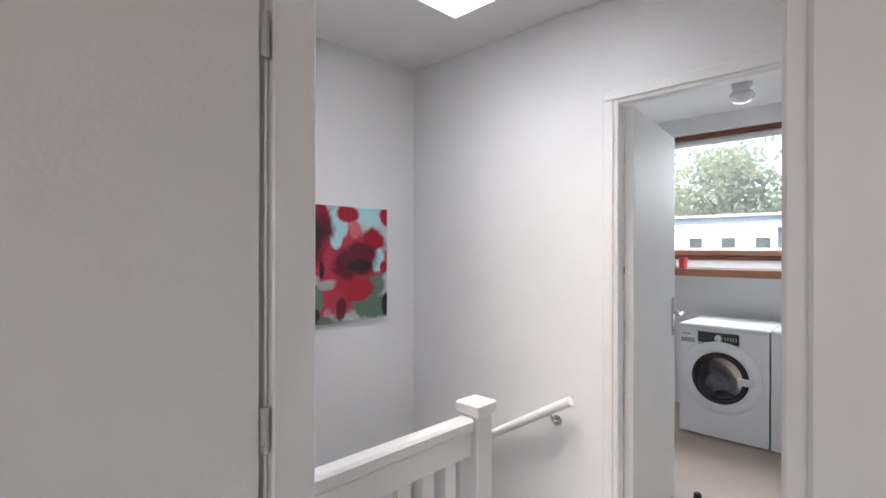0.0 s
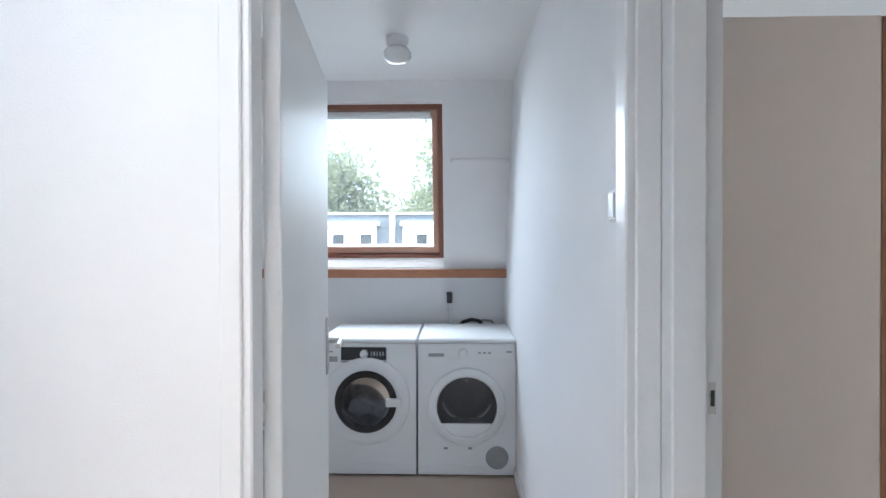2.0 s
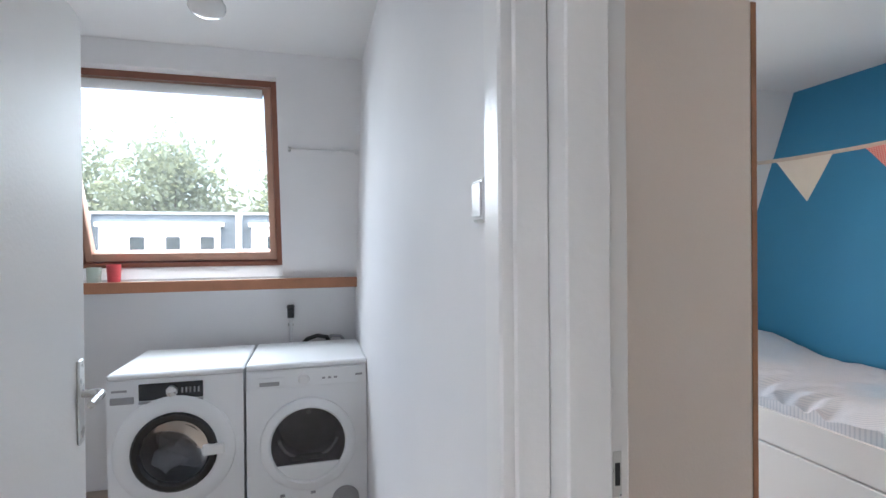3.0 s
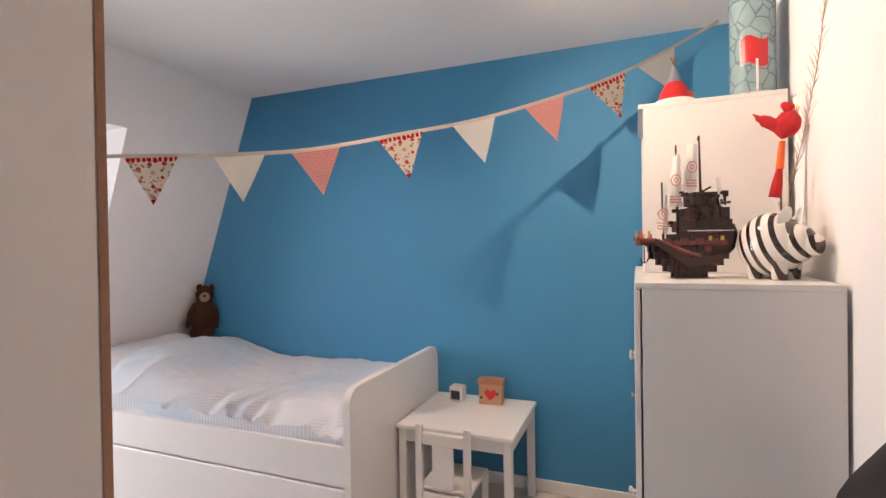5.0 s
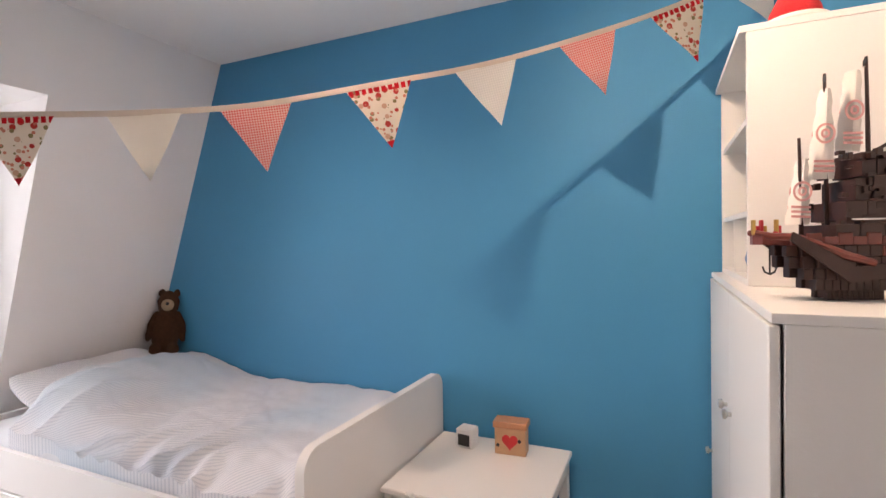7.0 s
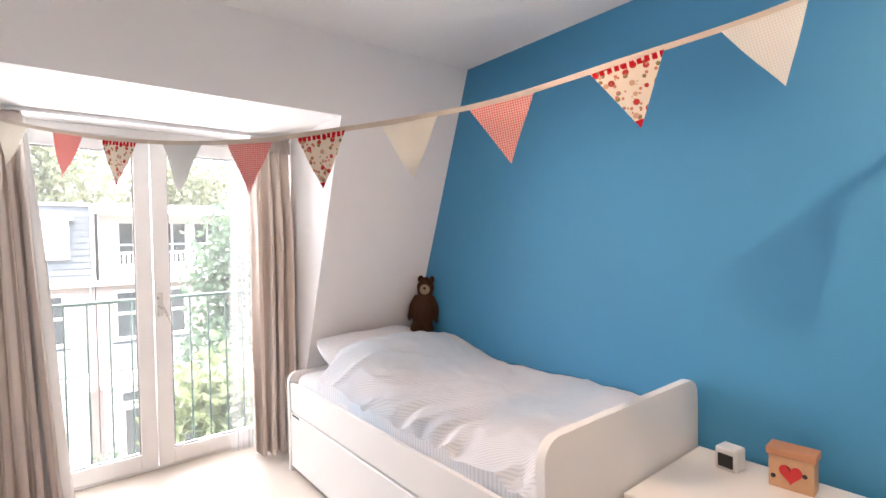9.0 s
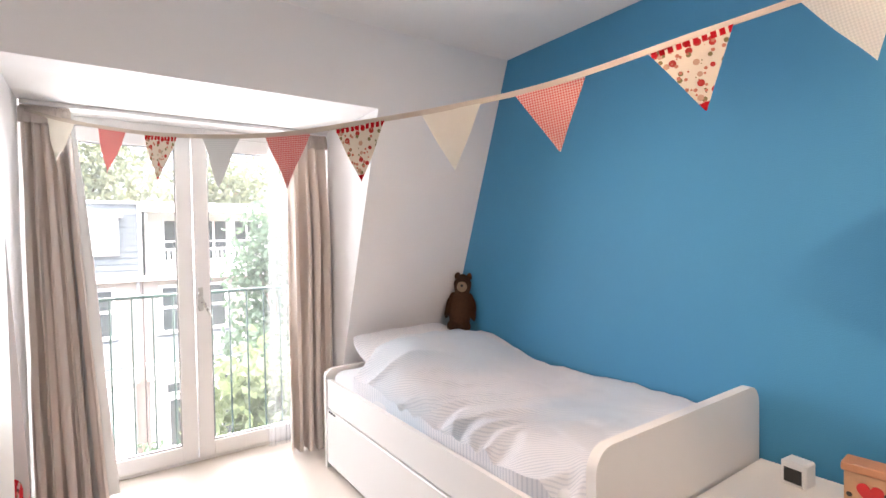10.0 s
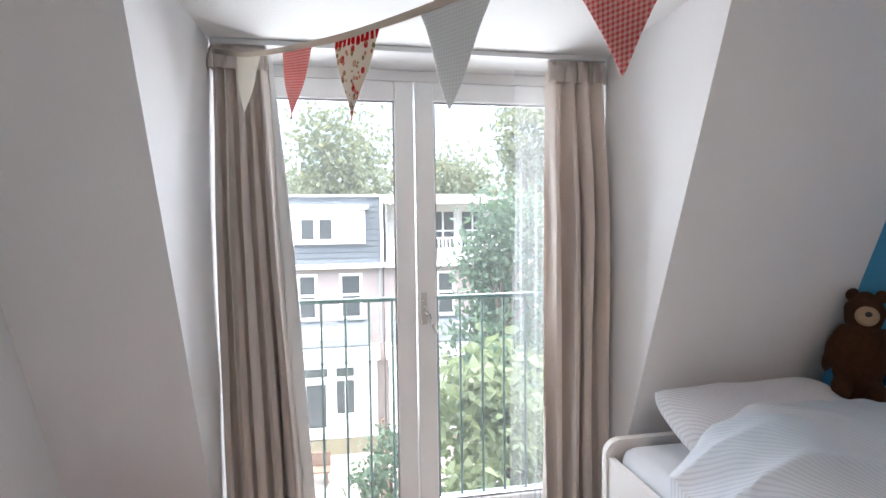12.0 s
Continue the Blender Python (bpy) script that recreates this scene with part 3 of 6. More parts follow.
def door_frame(name, x0, x1, y0, y1, z1, parts_label):
    """Jambs and casings round an opening that spans x."""
    f = thing(name, Matrix(), parts_label, "door frame", kind="structure")
    w, d = 0.036, 0.012
    jam = [(x0, y0 - 0.003, 0, x0 + 0.03, y1 + 0.003, z1), (x1 - 0.03, y0 - 0.003, 0, x1, y1 + 0.003, z1)]
    head = (x0 + 0.03, y0 - 0.003, z1 - 0.03, x1 - 0.03, y1 + 0.003, z1)
    cas = [(x0 - w, y0 - d, 0, x0 + 0.012, y0 - 0.004, z1 - 0.012), (x1 - 0.012, y0 - d, 0, x1 + 0.0415, y0 - 0.004, z1 - 0.012), (x0 - w, y0 - d, z1 - 0.012, x1 + 0.0415, y0 - 0.004, z1 + w)]
    for r in jam:
        part("jamb", boxes(r, bevel=0.004), GLOSS, f)
    part("head_jamb", boxes(head, bevel=0.004), GLOSS, f)
    for r in cas:
        part("casing", boxes(r, bevel=0.004), GLOSS, f)
    return f


def lever_set(parent, x, side, z=1.05):
    """A lever handle with its long back plate on the face y = side of a leaf that runs along +x."""
    s = 1 if side > 0 else -1
    h = part("door_handle", boxes((x - 0.02, min(side, side + s * 0.008), z - 0.13, x + 0.02, max(side, side + s * 0.008), z + 0.09), bevel=0.003), STEEL, parent, "brushed steel lever handle with back plate")
    bm = tube([(x, side, z), (x, side + s * 0.045, z), (x - 0.012, side + s * 0.055, z), (x - 0.03, side + s * 0.056, z), (x - 0.12, side + s * 0.056, z)], [0.010, 0.010, 0.010, 0.010, 0.009], 12)
    part("lever", bm, STEEL, h)


def door_leaf(name, hinge, angle, width, height, thick, label, edge=None):
    """A leaf that runs from its hinge along its own +x, turned by angle."""
    d = thing(name, pose(hinge[0], hinge[1], 0.008, 0, 0, angle), label, "door", kind="structure")
    part("leaf", boxes((0.0, -thick / 2, 0.0, width - 0.003, thick / 2, height), bevel=0.003), DOORW, d)
    part("edge_strip", boxes((width - 0.0028, -thick / 2 + 0.002, 0.002, width, thick / 2 - 0.002, height - 0.002)), edge or DOORW, d, "unpainted reddish wood edge" if edge else "")
    for s in (1, -1):
        lever_set(d, width - 0.06, s * thick / 2)
    for z in (0.25, 1.05, height - 0.22):
        part("hinge", tube([(-0.008, thick / 2 + 0.004, z - 0.045), (-0.008, thick / 2 + 0.004, z + 0.045)], 0.008, 10), STEEL, d)
    return d


door_frame("door_frame_laundry", -0.83, 0.004, -1.955, -1.90, 2.085, "white painted door frame of the laundry room")
bf = thing("door_frame_bedroom", Matrix(), "white painted rebated door frame of the bedroom", "door frame", kind="structure")
for nm, r in (("jamb", (0.046, -2.012, 0.0, 0.112, -1.959, 2.12)), ("rebate", (0.1121, -1.984, 0.0, 0.158, -1.959, 2.12)),
              ("jamb", (0.046, -2.879, 0.0, 0.112, -2.826, 2.12)), ("rebate", (0.1121, -2.879, 0.0, 0.158, -2.854, 2.12)),
              ("head_jamb", (0.047, -2.825, 2.055, 0.112, -2.013, 2.12)), ("head_rebate", (0.1121, -2.853, 2.083, 0.158, -1.985, 2.12))):
    part(nm, boxes(r, bevel=0.003), GLOSS, bf)
door_frame("door_frame_south", -0.80, 0.10, -3.56, -3.47, 2.075, "white painted door frame of the south bedroom")
door_leaf("door_laundry", (-0.792, -1.862), 97.3, 0.825, 2.055, 0.04, "white flush laundry door standing wide open")
door_leaf("door_bedroom", (0.182, -2.845), -4, 0.83, 2.05, 0.04, "white flush bedroom door folded back to the wall")
sk_ = thing("strike_plate", pose(0.137, -1.984, 1.115), "steel strike plate on the bedroom door frame", "strike plate", kind="structure")
part("plate", boxes((-0.007, -0.0015, -0.032, 0.007, -0.0002, 0.032), bevel=0.0004), STEEL, sk_)
# shade in the latch hole, laid on as a solid dark piece
part("hole_shade", boxes((-0.004, -0.0022, -0.016, 0.004, -0.0016, 0.016)), DARK, sk_)
door_leaf("door_south", (-0.80, -3.585), -93, 0.83, 2.05, 0.04, "white flush door standing wide open")

# ---- skylight, roof window, south window and garden doors ----
sk = thing("skylight", Matrix(), "white skylight with a clear dome above the landing", "skylight", kind="structure")
for r in ((SX0 - 0.1, SY0 - 0.1, LAND_Z + 0.30, SX1 + 0.1, SY0, LAND_Z + 0.5), (SX0 - 0.1, SY1, LAND_Z + 0.30, SX1 + 0.1, SY1 + 0.1, LAND_Z + 0.5),
          (SX0 - 0.1, SY0, LAND_Z + 0.30, SX0, SY1, LAND_Z + 0.5), (SX1, SY0, LAND_Z + 0.30, SX1 + 0.1, SY1, LAND_Z + 0.5)):
    part("kerb", boxes(r), GLOSS, sk)
pane = part("pane", boxes((SX0 - 0.04, SY0 - 0.04, LAND_Z + 0.5, SX1 + 0.04, SY1 + 0.04, LAND_Z + 0.51)), GLASS, sk)
pane.visible_shadow = False

LW, LH = LX1 - LX0, (LZ1 - WB) / math.cos(math.atan(0.404))
rw = thing("window_roof", pose((LX0 + LX1) / 2, slope_lau(WB) + 0.075, WB, math.degrees(math.atan(0.404)), 0, 0), "stained wooden roof window, closed, with a rolled blind", "window", kind="structure")
hw = LW / 2
for nm, r in (("frame_side", (-hw, 0, 0, -hw + 0.035, 0.10, LH)), ("frame_side", (hw - 0.035, 0, 0, hw, 0.10, LH)),
              ("frame_top", (-hw + 0.035, 0, LH - 0.035, hw - 0.035, 0.10, LH)), ("frame_bottom", (-hw + 0.035, 0, 0, hw - 0.035, 0.10, 0.03))):
    part(nm, boxes(r, bevel=0.004), TEAK, rw)
SASH = mat("varnished_sash_wood", (0.46, 0.27, 0.19), 0.4, vary=0.2, scale=9, fine=120, bump=0.08)
for nm, r in (("sash_side", (-hw + 0.037, 0.02, 0.034, -hw + 0.075, 0.08, LH - 0.04)), ("sash_side", (hw - 0.075, 0.02, 0.034, hw - 0.037, 0.08, LH - 0.04)),
              ("sash_top", (-hw + 0.075, 0.02, LH - 0.085, hw - 0.075, 0.08, LH - 0.04)), ("sash_bottom", (-hw + 0.075, 0.02, 0.034, hw - 0.075, 0.08, 0.085))):
    part(nm, boxes(r, bevel=0.004), SASH, rw)
part("blind_roll", tube([(-hw + 0.08, 0.015, LH - 0.075), (hw - 0.08, 0.015, LH - 0.075)], 0.026, 12), SHEER, rw, "rolled-up white blind")
pane = part("pane", boxes((-hw + 0.07, 0.045, 0.08, hw - 0.07, 0.052, LH - 0.08)), GLASS, rw)
pane.visible_shadow = False
structure("roof_window_reveal", prism([(0.636, LZ0 + 0.001), (0.678, WB + 0.004), (0.80, WB + 0.004), (0.80, LZ0 + 0.001)], LX1 - LX0 - 0.004, "x", LX0 + 0.002), WALL, "white sloping sill of the roof window")

for wx in (-0.93, 0.82):
    sw = thing("window_south", Matrix(), "white framed window of the south room", "window", kind="structure")
    for r in ((wx, -6.75, 0.8, wx + 0.07, -6.68, 2.2), (wx + 1.09, -6.75, 0.8, wx + 1.16, -6.68, 2.2), (wx + 0.07, -6.75, 2.13, wx + 1.09, -6.68, 2.2), (wx + 0.07, -6.75, 0.8, wx + 1.09, -6.68, 0.87)):
        part("window_frame", boxes(r, bevel=0.004), GLOSS, sw)
    pane = part("pane", boxes((wx + 0.07, -6.72, 0.87, wx + 1.09, -6.712, 2.13)), GLASS, sw)
    pane.visible_shadow = False

GY = 1.33
gd = thing("garden_doors", Matrix(), "white double glazed french doors, closed", "window", kind="structure")
for nm, r in (("frame_side", (DX0, GY, 0.0, 0.70, GY + 0.09, DZ)), ("frame_side", (2.175, GY, 0.0, DX1, GY + 0.09, DZ)),
              ("frame_top", (0.70, GY, 2.085, 2.175, GY + 0.09, DZ)), ("threshold", (0.70, GY - 0.004, 0.0, 2.175, GY + 0.09, 0.018))):
    part(nm, boxes(r, bevel=0.004), GLOSS, gd)
for x0, x1 in ((0.703, 1.424), (1.430, 2.172)):
    w_ = 0.088
    lf = part("door_leaf", boxes((x0, GY - 0.012, 0.02, x0 + w_, GY + 0.05, 2.082), (x1 - w_, GY - 0.012, 0.02, x1, GY + 0.05, 2.082),
                                 (x0 + w_, GY - 0.012, 1.998, x1 - w_, GY + 0.05, 2.082), (x0 + w_, GY - 0.012, 0.02, x1 - w_, GY + 0.05, 0.115), bevel=0.004), GLOSS, gd)
    pane = part("pane", boxes((x0 + w_ - 0.006, GY + 0.016, 0.11, x1 - w_ + 0.006, GY + 0.022, 2.004)), GLASS, lf)
    pane.visible_shadow = False
    for r in ((x0 + w_, GY + 0.008, 0.115, x0 + w_ + 0.008, GY + 0.012, 1.998), (x1 - w_ - 0.008, GY + 0.008, 0.115, x1 - w_, GY + 0.012, 1.998),
              (x0 + w_ + 0.008, GY + 0.008, 1.990, x1 - w_ - 0.008, GY + 0.012, 1.998), (x0 + w_ + 0.008, GY + 0.008, 0.115, x1 - w_ - 0.008, GY + 0.012, 0.123)):
        part("glazing_bead", boxes(r), GREYPL, lf)
hd = part("handle_plate", boxes((1.445, GY - 0.020, 0.97, 1.475, GY - 0.012, 1.12), bevel=0.003), STEEL, gd, "silver espagnolette handle turned down")
part("lever", tube([(1.46, GY - 0.018, 1.05), (1.46, GY - 0.055, 1.05), (1.465, GY - 0.06, 1.04), (1.51, GY - 0.06, 0.935)], [0.009, 0.009, 0.009, 0.008], 10), STEEL, hd)

# outside rail
rl = thing("balcony_rail", Matrix(), "dark green iron rail outside the french doors", "railing")
part("top_rail", boxes((0.60, 1.505, 1.055, 2.27, 1.545, 1.075), bevel=0.003), RAILM, rl)
part("bottom_rail", boxes((0.60, 1.512, 0.02, 2.27, 1.538, 0.035), bevel=0.003), RAILM, rl)
for k in range(15):
    x = 0.632 + 0.1155 * k
    part("bar", tube([(x, 1.525, 0.036), (x, 1.525, 1.054)], 0.0065, 8), RAILM, rl)
for x in (0.612, 2.258):
    part("bracket", boxes((x - 0.012, 1.42, 0.95, x + 0.012, 1.505, 0.975)), RAILM, rl)
structure("facade_sill", boxes((0.55, 1.42, -0.1, 2.33, 1.62, -0.005)), LEAD, "zinc sill under the french doors")

# ---- stairs and landing ----
st = thing("stairs", Matrix(), "dark carpeted stairs winding down from the landing", "stairs", kind="structure")
for k in range(13):
    z = -0.185 * (k + 1)
    if k < 4:
        r = (-1.06 - 0.27 * (k + 1), -2.55, z - 0.04, -1.06 - 0.27 * k + 0.02, -1.93, z)
    else:
        y = -2.55 - 0.115 * (k - 4)
        r = (STAIR_X, y - 0.23, z - 0.04, -1.06, y, z)
    part("tread", boxes(r, bevel=0.006), STAIRP, st)
part("stringer", boxes((-1.09, -3.47, -0.30, -1.062, -2.66, 0.0)), GLOSS, st)

bal = thing("balustrade", Matrix(), "white painted wooden balustrade with a square newel", "balustrade")
nw = part("newel_post", boxes((-1.098, -2.652, -0.25, -1.012, -2.566, 0.80), bevel=0.004), GLOSS, bal)
part("newel_cap", boxes((-1.112, -2.666, 0.80, -0.998, -2.552, 0.846), bevel=0.006), GLOSS, nw)
part("handrail", boxes((-1.090, -3.47, 0.745, -1.022, -2.652, 0.795), bevel=0.010), GLOSS, bal)
part("under_rail", boxes((-1.076, -3.47, 0.655, -1.034, -2.652, 0.743), bevel=0.004), GLOSS, bal)
part("lower_rail", boxes((-1.076, -3.47, 0.06, -1.034, -2.652, 0.11), bevel=0.004), GLOSS, bal)
for k in range(7):
    y = -2.765 - 0.108 * k
    part("baluster", boxes((-1.072, y - 0.027, 0.112, -1.038, y + 0.027, 0.653), bevel=0.003), GLOSS, bal)

hr = thing("wall_handrail", Matrix(), "round white stair handrail on steel brackets", "handrail")
part("rail", tube([(-1.0, -2.012, 0.722), (-2.05, -2.012, 0.097)], 0.022, 16), GLOSS, hr)
for x in (-1.10, -1.85):
    z = 0.722 + (x + 1.0) * 0.595
    b = part("bracket", tube([(x, -1.956, z - 0.065), (x, -1.994, z - 0.06), (x, -2.012, z - 0.022)], 0.007, 8), STEEL, hr)
    part("rosette", lathe([(0, 0), (0.024, 0), (0.024, 0.006), (0, 0.008)], 16, pose(x, -1.956, z - 0.065, 90, 0, 0)), STEEL, b)

pic = thing("poppy_picture", pose(STAIR_X + 0.001, -2.645, 1.335), "canvas print of blurred red poppies on the stairwell wall", "picture")
part("canvas", boxes((0.0, -0.46, -0.315, 0.022, 0.46, 0.315), bevel=0.003), POPPY, pic)


def here(ob):
    m = Matrix()
    while ob is not None:
        m, ob = ob.matrix_basis @ m, ob.parent
    return m


def wpart(name, bm, material, parent, label="", smooth=True):
    """A part whose mesh is given in the place's own coordinates."""
    bm.transform(here(parent).inverted())
    return part(name, bm, material, parent, label, smooth)

# ---- laundry room ----


def disc(x, y, z, profile, seg=36):
    """A turned piece on a front that looks towards -y."""
    return lathe(profile, seg, pose(x, y, z, 90, 0, 0))


def holed_plate(x0, z0, x1, z1, cx, cz, r, y0, y1, seg=48):
    """An upright plate between y0 and y1 with one round hole."""
    bm = bmesh.new()
    angles = sorted([2 * math.pi * k / seg for k in range(seg)] + [math.atan2(z - cz, x - cx) % (2 * math.pi) for x in (x0, x1) for z in (z0, z1)])
    rim, edge = [], []
    for a in angles:
        c, s = math.cos(a), math.sin(a)
        k = min([((x1 if c > 0 else x0) - cx) / c if abs(c) > 1e-9 else 1e9, ((z1 if s > 0 else z0) - cz) / s if abs(s) > 1e-9 else 1e9])
        rim.append([bm.verts.new((cx + r * c, y, cz + r * s)) for y in (y0, y1)])
        edge.append([bm.verts.new((cx + k * c, y, cz + k * s)) for y in (y0, y1)])
    n = len(angles)
    for i in range(n):
        j = (i + 1) % n
        bm.faces.new((rim[i][0], rim[j][0], edge[j][0], edge[i][0]))
        bm.faces.new((rim[i][1], edge[i][1], edge[j][1], rim[j][1]))
        bm.faces.new((rim[i][0], rim[i][1], rim[j][1], rim[j][0]))
        bm.faces.new((edge[i][0], edge[j][0], edge[j][1], edge[i][1]))
    return bm


def machine_body(th, w, d, h, hole):
    for r in ((-w / 2, 0.0205, 0.012, -w / 2 + 0.012, d, h - 0.032), (w / 2 - 0.012, 0.0205, 0.012, w / 2, d, h - 0.032)):
        part("side_panel", boxes(r), ENAMEL, th)
    part("back_panel", boxes((-w / 2 + 0.0125, d - 0.012, 0.012, w / 2 - 0.0125, d, h - 0.032)), ENAMEL, th)
    part("bottom_panel", boxes((-w / 2 + 0.0125, 0.0205, 0.012, w / 2 - 0.0125, d - 0.0125, 0.024)), ENAMEL, th)
    part("front_panel", holed_plate(-w / 2, 0.012, w / 2, h - 0.032, hole[0], hole[1], hole[2], 0.0, 0.02), ENAMEL, th)
    part("top_panel", boxes((-w / 2 - 0.001, -0.006, h - 0.030, w / 2 + 0.001, d, h), bevel=0.008), ENAMEL, th)
    part("kick_panel", boxes((-w / 2 + 0.01, -0.004, 0.014, w / 2 - 0.01, -0.0005, 0.075), bevel=0.001), ENAMEL, th)
    for x in (-w / 2 + 0.06, w / 2 - 0.06):
        for y in (0.06, d - 0.06):
            part("foot", lathe([(0, 0), (0.022, 0), (0.022, 0.012), (0, 0.012)], 14, pose(x, y, 0)), DARK, th)


def washer():
    th = thing("washing_machine", pose(-0.912, 0.03, 0), "white front-loading washing machine with a black display", "washing machine")
    machine_body(th, 0.597, 0.58, 0.848, (-0.01, 0.462, 0.17))
    pn = part("control_panel", boxes((-0.165, -0.005, 0.715, 0.115, -0.0005, 0.795), bevel=0.002), BLACK, th, "glossy black display panel")
    part("dial", disc(-0.02, -0.005, 0.755, [(0, 0.022), (0.024, 0.02), (0.026, 0.0)]), STEEL, pn)
    for k in range(5):
        part("display_mark", boxes((0.02 + 0.018 * k, -0.0062, 0.742, 0.028 + 0.018 * k, -0.0052, 0.768)), GREYPL, pn)
    part("panel_trim", boxes((-0.165, -0.006, 0.700, 0.115, -0.0005, 0.712), bevel=0.001), GREYPL, th)
    part("detergent_drawer", boxes((-0.285, -0.006, 0.705, -0.185, -0.0005, 0.738), bevel=0.002), GREYPL, th, "grey drawer grip")
    part("badge", boxes((-0.28, -0.0025, 0.762, -0.215, -0.0005, 0.772)), GREYPL, th)
    c = (-0.01, 0.462)
    part("door_surround", disc(c[0], -0.0, c[1], [(0.272, 0.0), (0.268, 0.008), (0.250, 0.016), (0.215, 0.020), (0.192, 0.016), (0.190, 0.0)]), ENAMEL, th)
    ring = part("door_ring", disc(c[0], 0.0, c[1], [(0.191, 0.0), (0.191, 0.022), (0.182, 0.030), (0.160, 0.028), (0.150, 0.016), (0.150, 0.0)]), BLACK, th, "black porthole ring")
    part("porthole", disc(c[0], 0.0, c[1], [(0.150, 0.012), (0.135, 0.004), (0.09, -0.03), (0, -0.045)]), PORTHOLE, ring)
    part("drum", disc(c[0], 0.0, c[1], [(0.149, -0.0), (0.150, -0.02), (0.150, -0.20), (0.145, -0.22), (0, -0.225)]), DRUM, ring)
    part("door_handle", boxes((c[0] + 0.125, -0.040, c[1] - 0.026, c[0] + 0.225, -0.018, c[1] + 0.026), bevel=0.006), PLASTIC, th, "white door grip")
    bm = bmesh.new()
    for x, y, z, r in ((-0.05, 0.10, -0.07, 0.075), (0.04, 0.12, -0.08, 0.07), (0.0, 0.09, -0.02, 0.06), (-0.03, 0.16, 0.0, 0.08)):
        bm_ball(bm, (c[0] + x, y, c[1] + z), (r, r * 0.7, r * 0.8), 18, 12)
    for v in bm.verts:
        v.co += 0.028 * noise.noise_vector(v.co * 18) * (1 if v.co.y > 0.06 else 0.3)
    part("laundry_load", bm, SHEET, ring)
    return th


def dryer():
    th = thing("tumble_dryer", pose(-0.302, 0.03, 0), "white tumble dryer with a round glass door", "dryer")
    machine_body(th, 0.597, 0.58, 0.85, (0.0, 0.43, 0.20))
    part("front_fascia", boxes((-0.292, -0.004, 0.725, 0.292, -0.0005, 0.812), bevel=0.002), ENAMEL, th)
    part("water_drawer", boxes((-0.245, -0.007, 0.735, -0.115, -0.0045, 0.782), bevel=0.002), ENAMEL, th)
    part("drawer_grip", boxes((-0.235, -0.009, 0.740, -0.140, -0.0072, 0.760), bevel=0.001), GREYPL, th)
    part("dial", disc(-0.02, -0.004, 0.762, [(0, 0.020), (0.024, 0.018), (0.028, 0.0)]), PLASTIC, th)
    for k in range(3):
        part("button", boxes((0.07 + 0.03 * k, -0.0062, 0.758, 0.086 + 0.03 * k, -0.0042, 0.768)), GREYPL, th)
    part("badge", boxes((0.24, -0.006, 0.765, 0.275, -0.0042, 0.775)), GREYPL, th)
    c = (0.0, 0.43)
    door = part("door", disc(c[0], 0.0, c[1], [(0.238, 0.0), (0.236, 0.014), (0.225, 0.022), (0.195, 0.024), (0.186, 0.016), (0.184, 0.0)]), ENAMEL, th)
    low = bmesh.new()
    n = 22
    a0 = radians(213)
    pts = [(0.183 * math.cos(a0 + (radians(327) - a0) * k / n), 0.183 * math.sin(a0 + (radians(327) - a0) * k / n)) for k in range(n + 1)]
    fr = [low.verts.new((c[0] + a, -0.016, c[1] + b)) for a, b in pts]
    bk = [low.verts.new((c[0] + a, 0.0, c[1] + b)) for a, b in pts]
    low.faces.new(fr)
    low.faces.new(bk[::-1])
    for k in range(n + 1):
        low.faces.new((fr[k], bk[k], bk[(k + 1) % (n + 1)], fr[(k + 1) % (n + 1)]))
    part("door_lower_panel", low, ENAMEL, door)
    part("window", disc(c[0], 0.0, c[1], [(0.184, 0.010), (0.15, 0.006), (0, 0.004)]), PORTHOLE, door, "dark glass door window")
    part("drum", disc(c[0], 0.0, c[1], [(0.183, -0.0), (0.183, -0.30), (0.17, -0.33), (0, -0.34)]), DRUM, door)
    rim = [(0.148 * math.cos(radians(a)), 0.030, c[1] + 0.035 + 0.125 * math.sin(radians(a))) for a in range(188, 353, 8)]
    part("drum_rim", tube(rim, 0.0085, 8), PLASTIC, door, "pale drum rim")
    part("drum_lamp", lathe([(0, 0.006), (0.010, 0.004), (0.012, 0.0)], 12, pose(0.0, 0.035, c[1] + 0.150, 90, 0, 0)), PLASTIC, door)
    part("lint_filter", boxes((-0.09, 0.02, c[1] - 0.095, 0.09, 0.05, c[1] - 0.07), bevel=0.004), GREYPL, door)
    f = part("filter_cover", disc(0.185, -0.0005, 0.118, [(0.070, 0.0), (0.069, 0.006), (0.062, 0.008), (0.02, 0.008), (0.018, 0.010), (0, 0.010)]), GREYPL, th, "round grey filter cover")
    for k in range(1, 5):
        part("grille_ring", disc(0.185, -0.0085, 0.118, [(0.013 + 0.011 * k, 0.0), (0.013 + 0.011 * k, 0.003), (0.018 + 0.011 * k, 0.003), (0.018 + 0.011 * k, 0.0)]), GREYPL, f)
    for x in (-0.13, 0.02):
        part("door_catch", boxes((x - 0.012, -0.008, 0.170, x + 0.012, -0.0005, 0.182), bevel=0.001), GREYPL, th)
    return th


washer()
dryer()

sh = thing("pine_shelf", Matrix(), "varnished pine shelf board below the roof window", "shelf")
# pale board colour paints the window glare on the shelf's top
part("board", boxes((STAIR_X + 0.002, 0.592, 1.215, -0.002, 0.76, 1.250), bevel=0.003), mat("glare_lit_shelf_top", (0.72, 0.66, 0.60), 0.3, vary=0.05, scale=5), sh)
part("front_edge", boxes((STAIR_X + 0.002, 0.570, 1.186, -0.002, 0.591, 1.2495), bevel=0.003), SHELFW, sh)

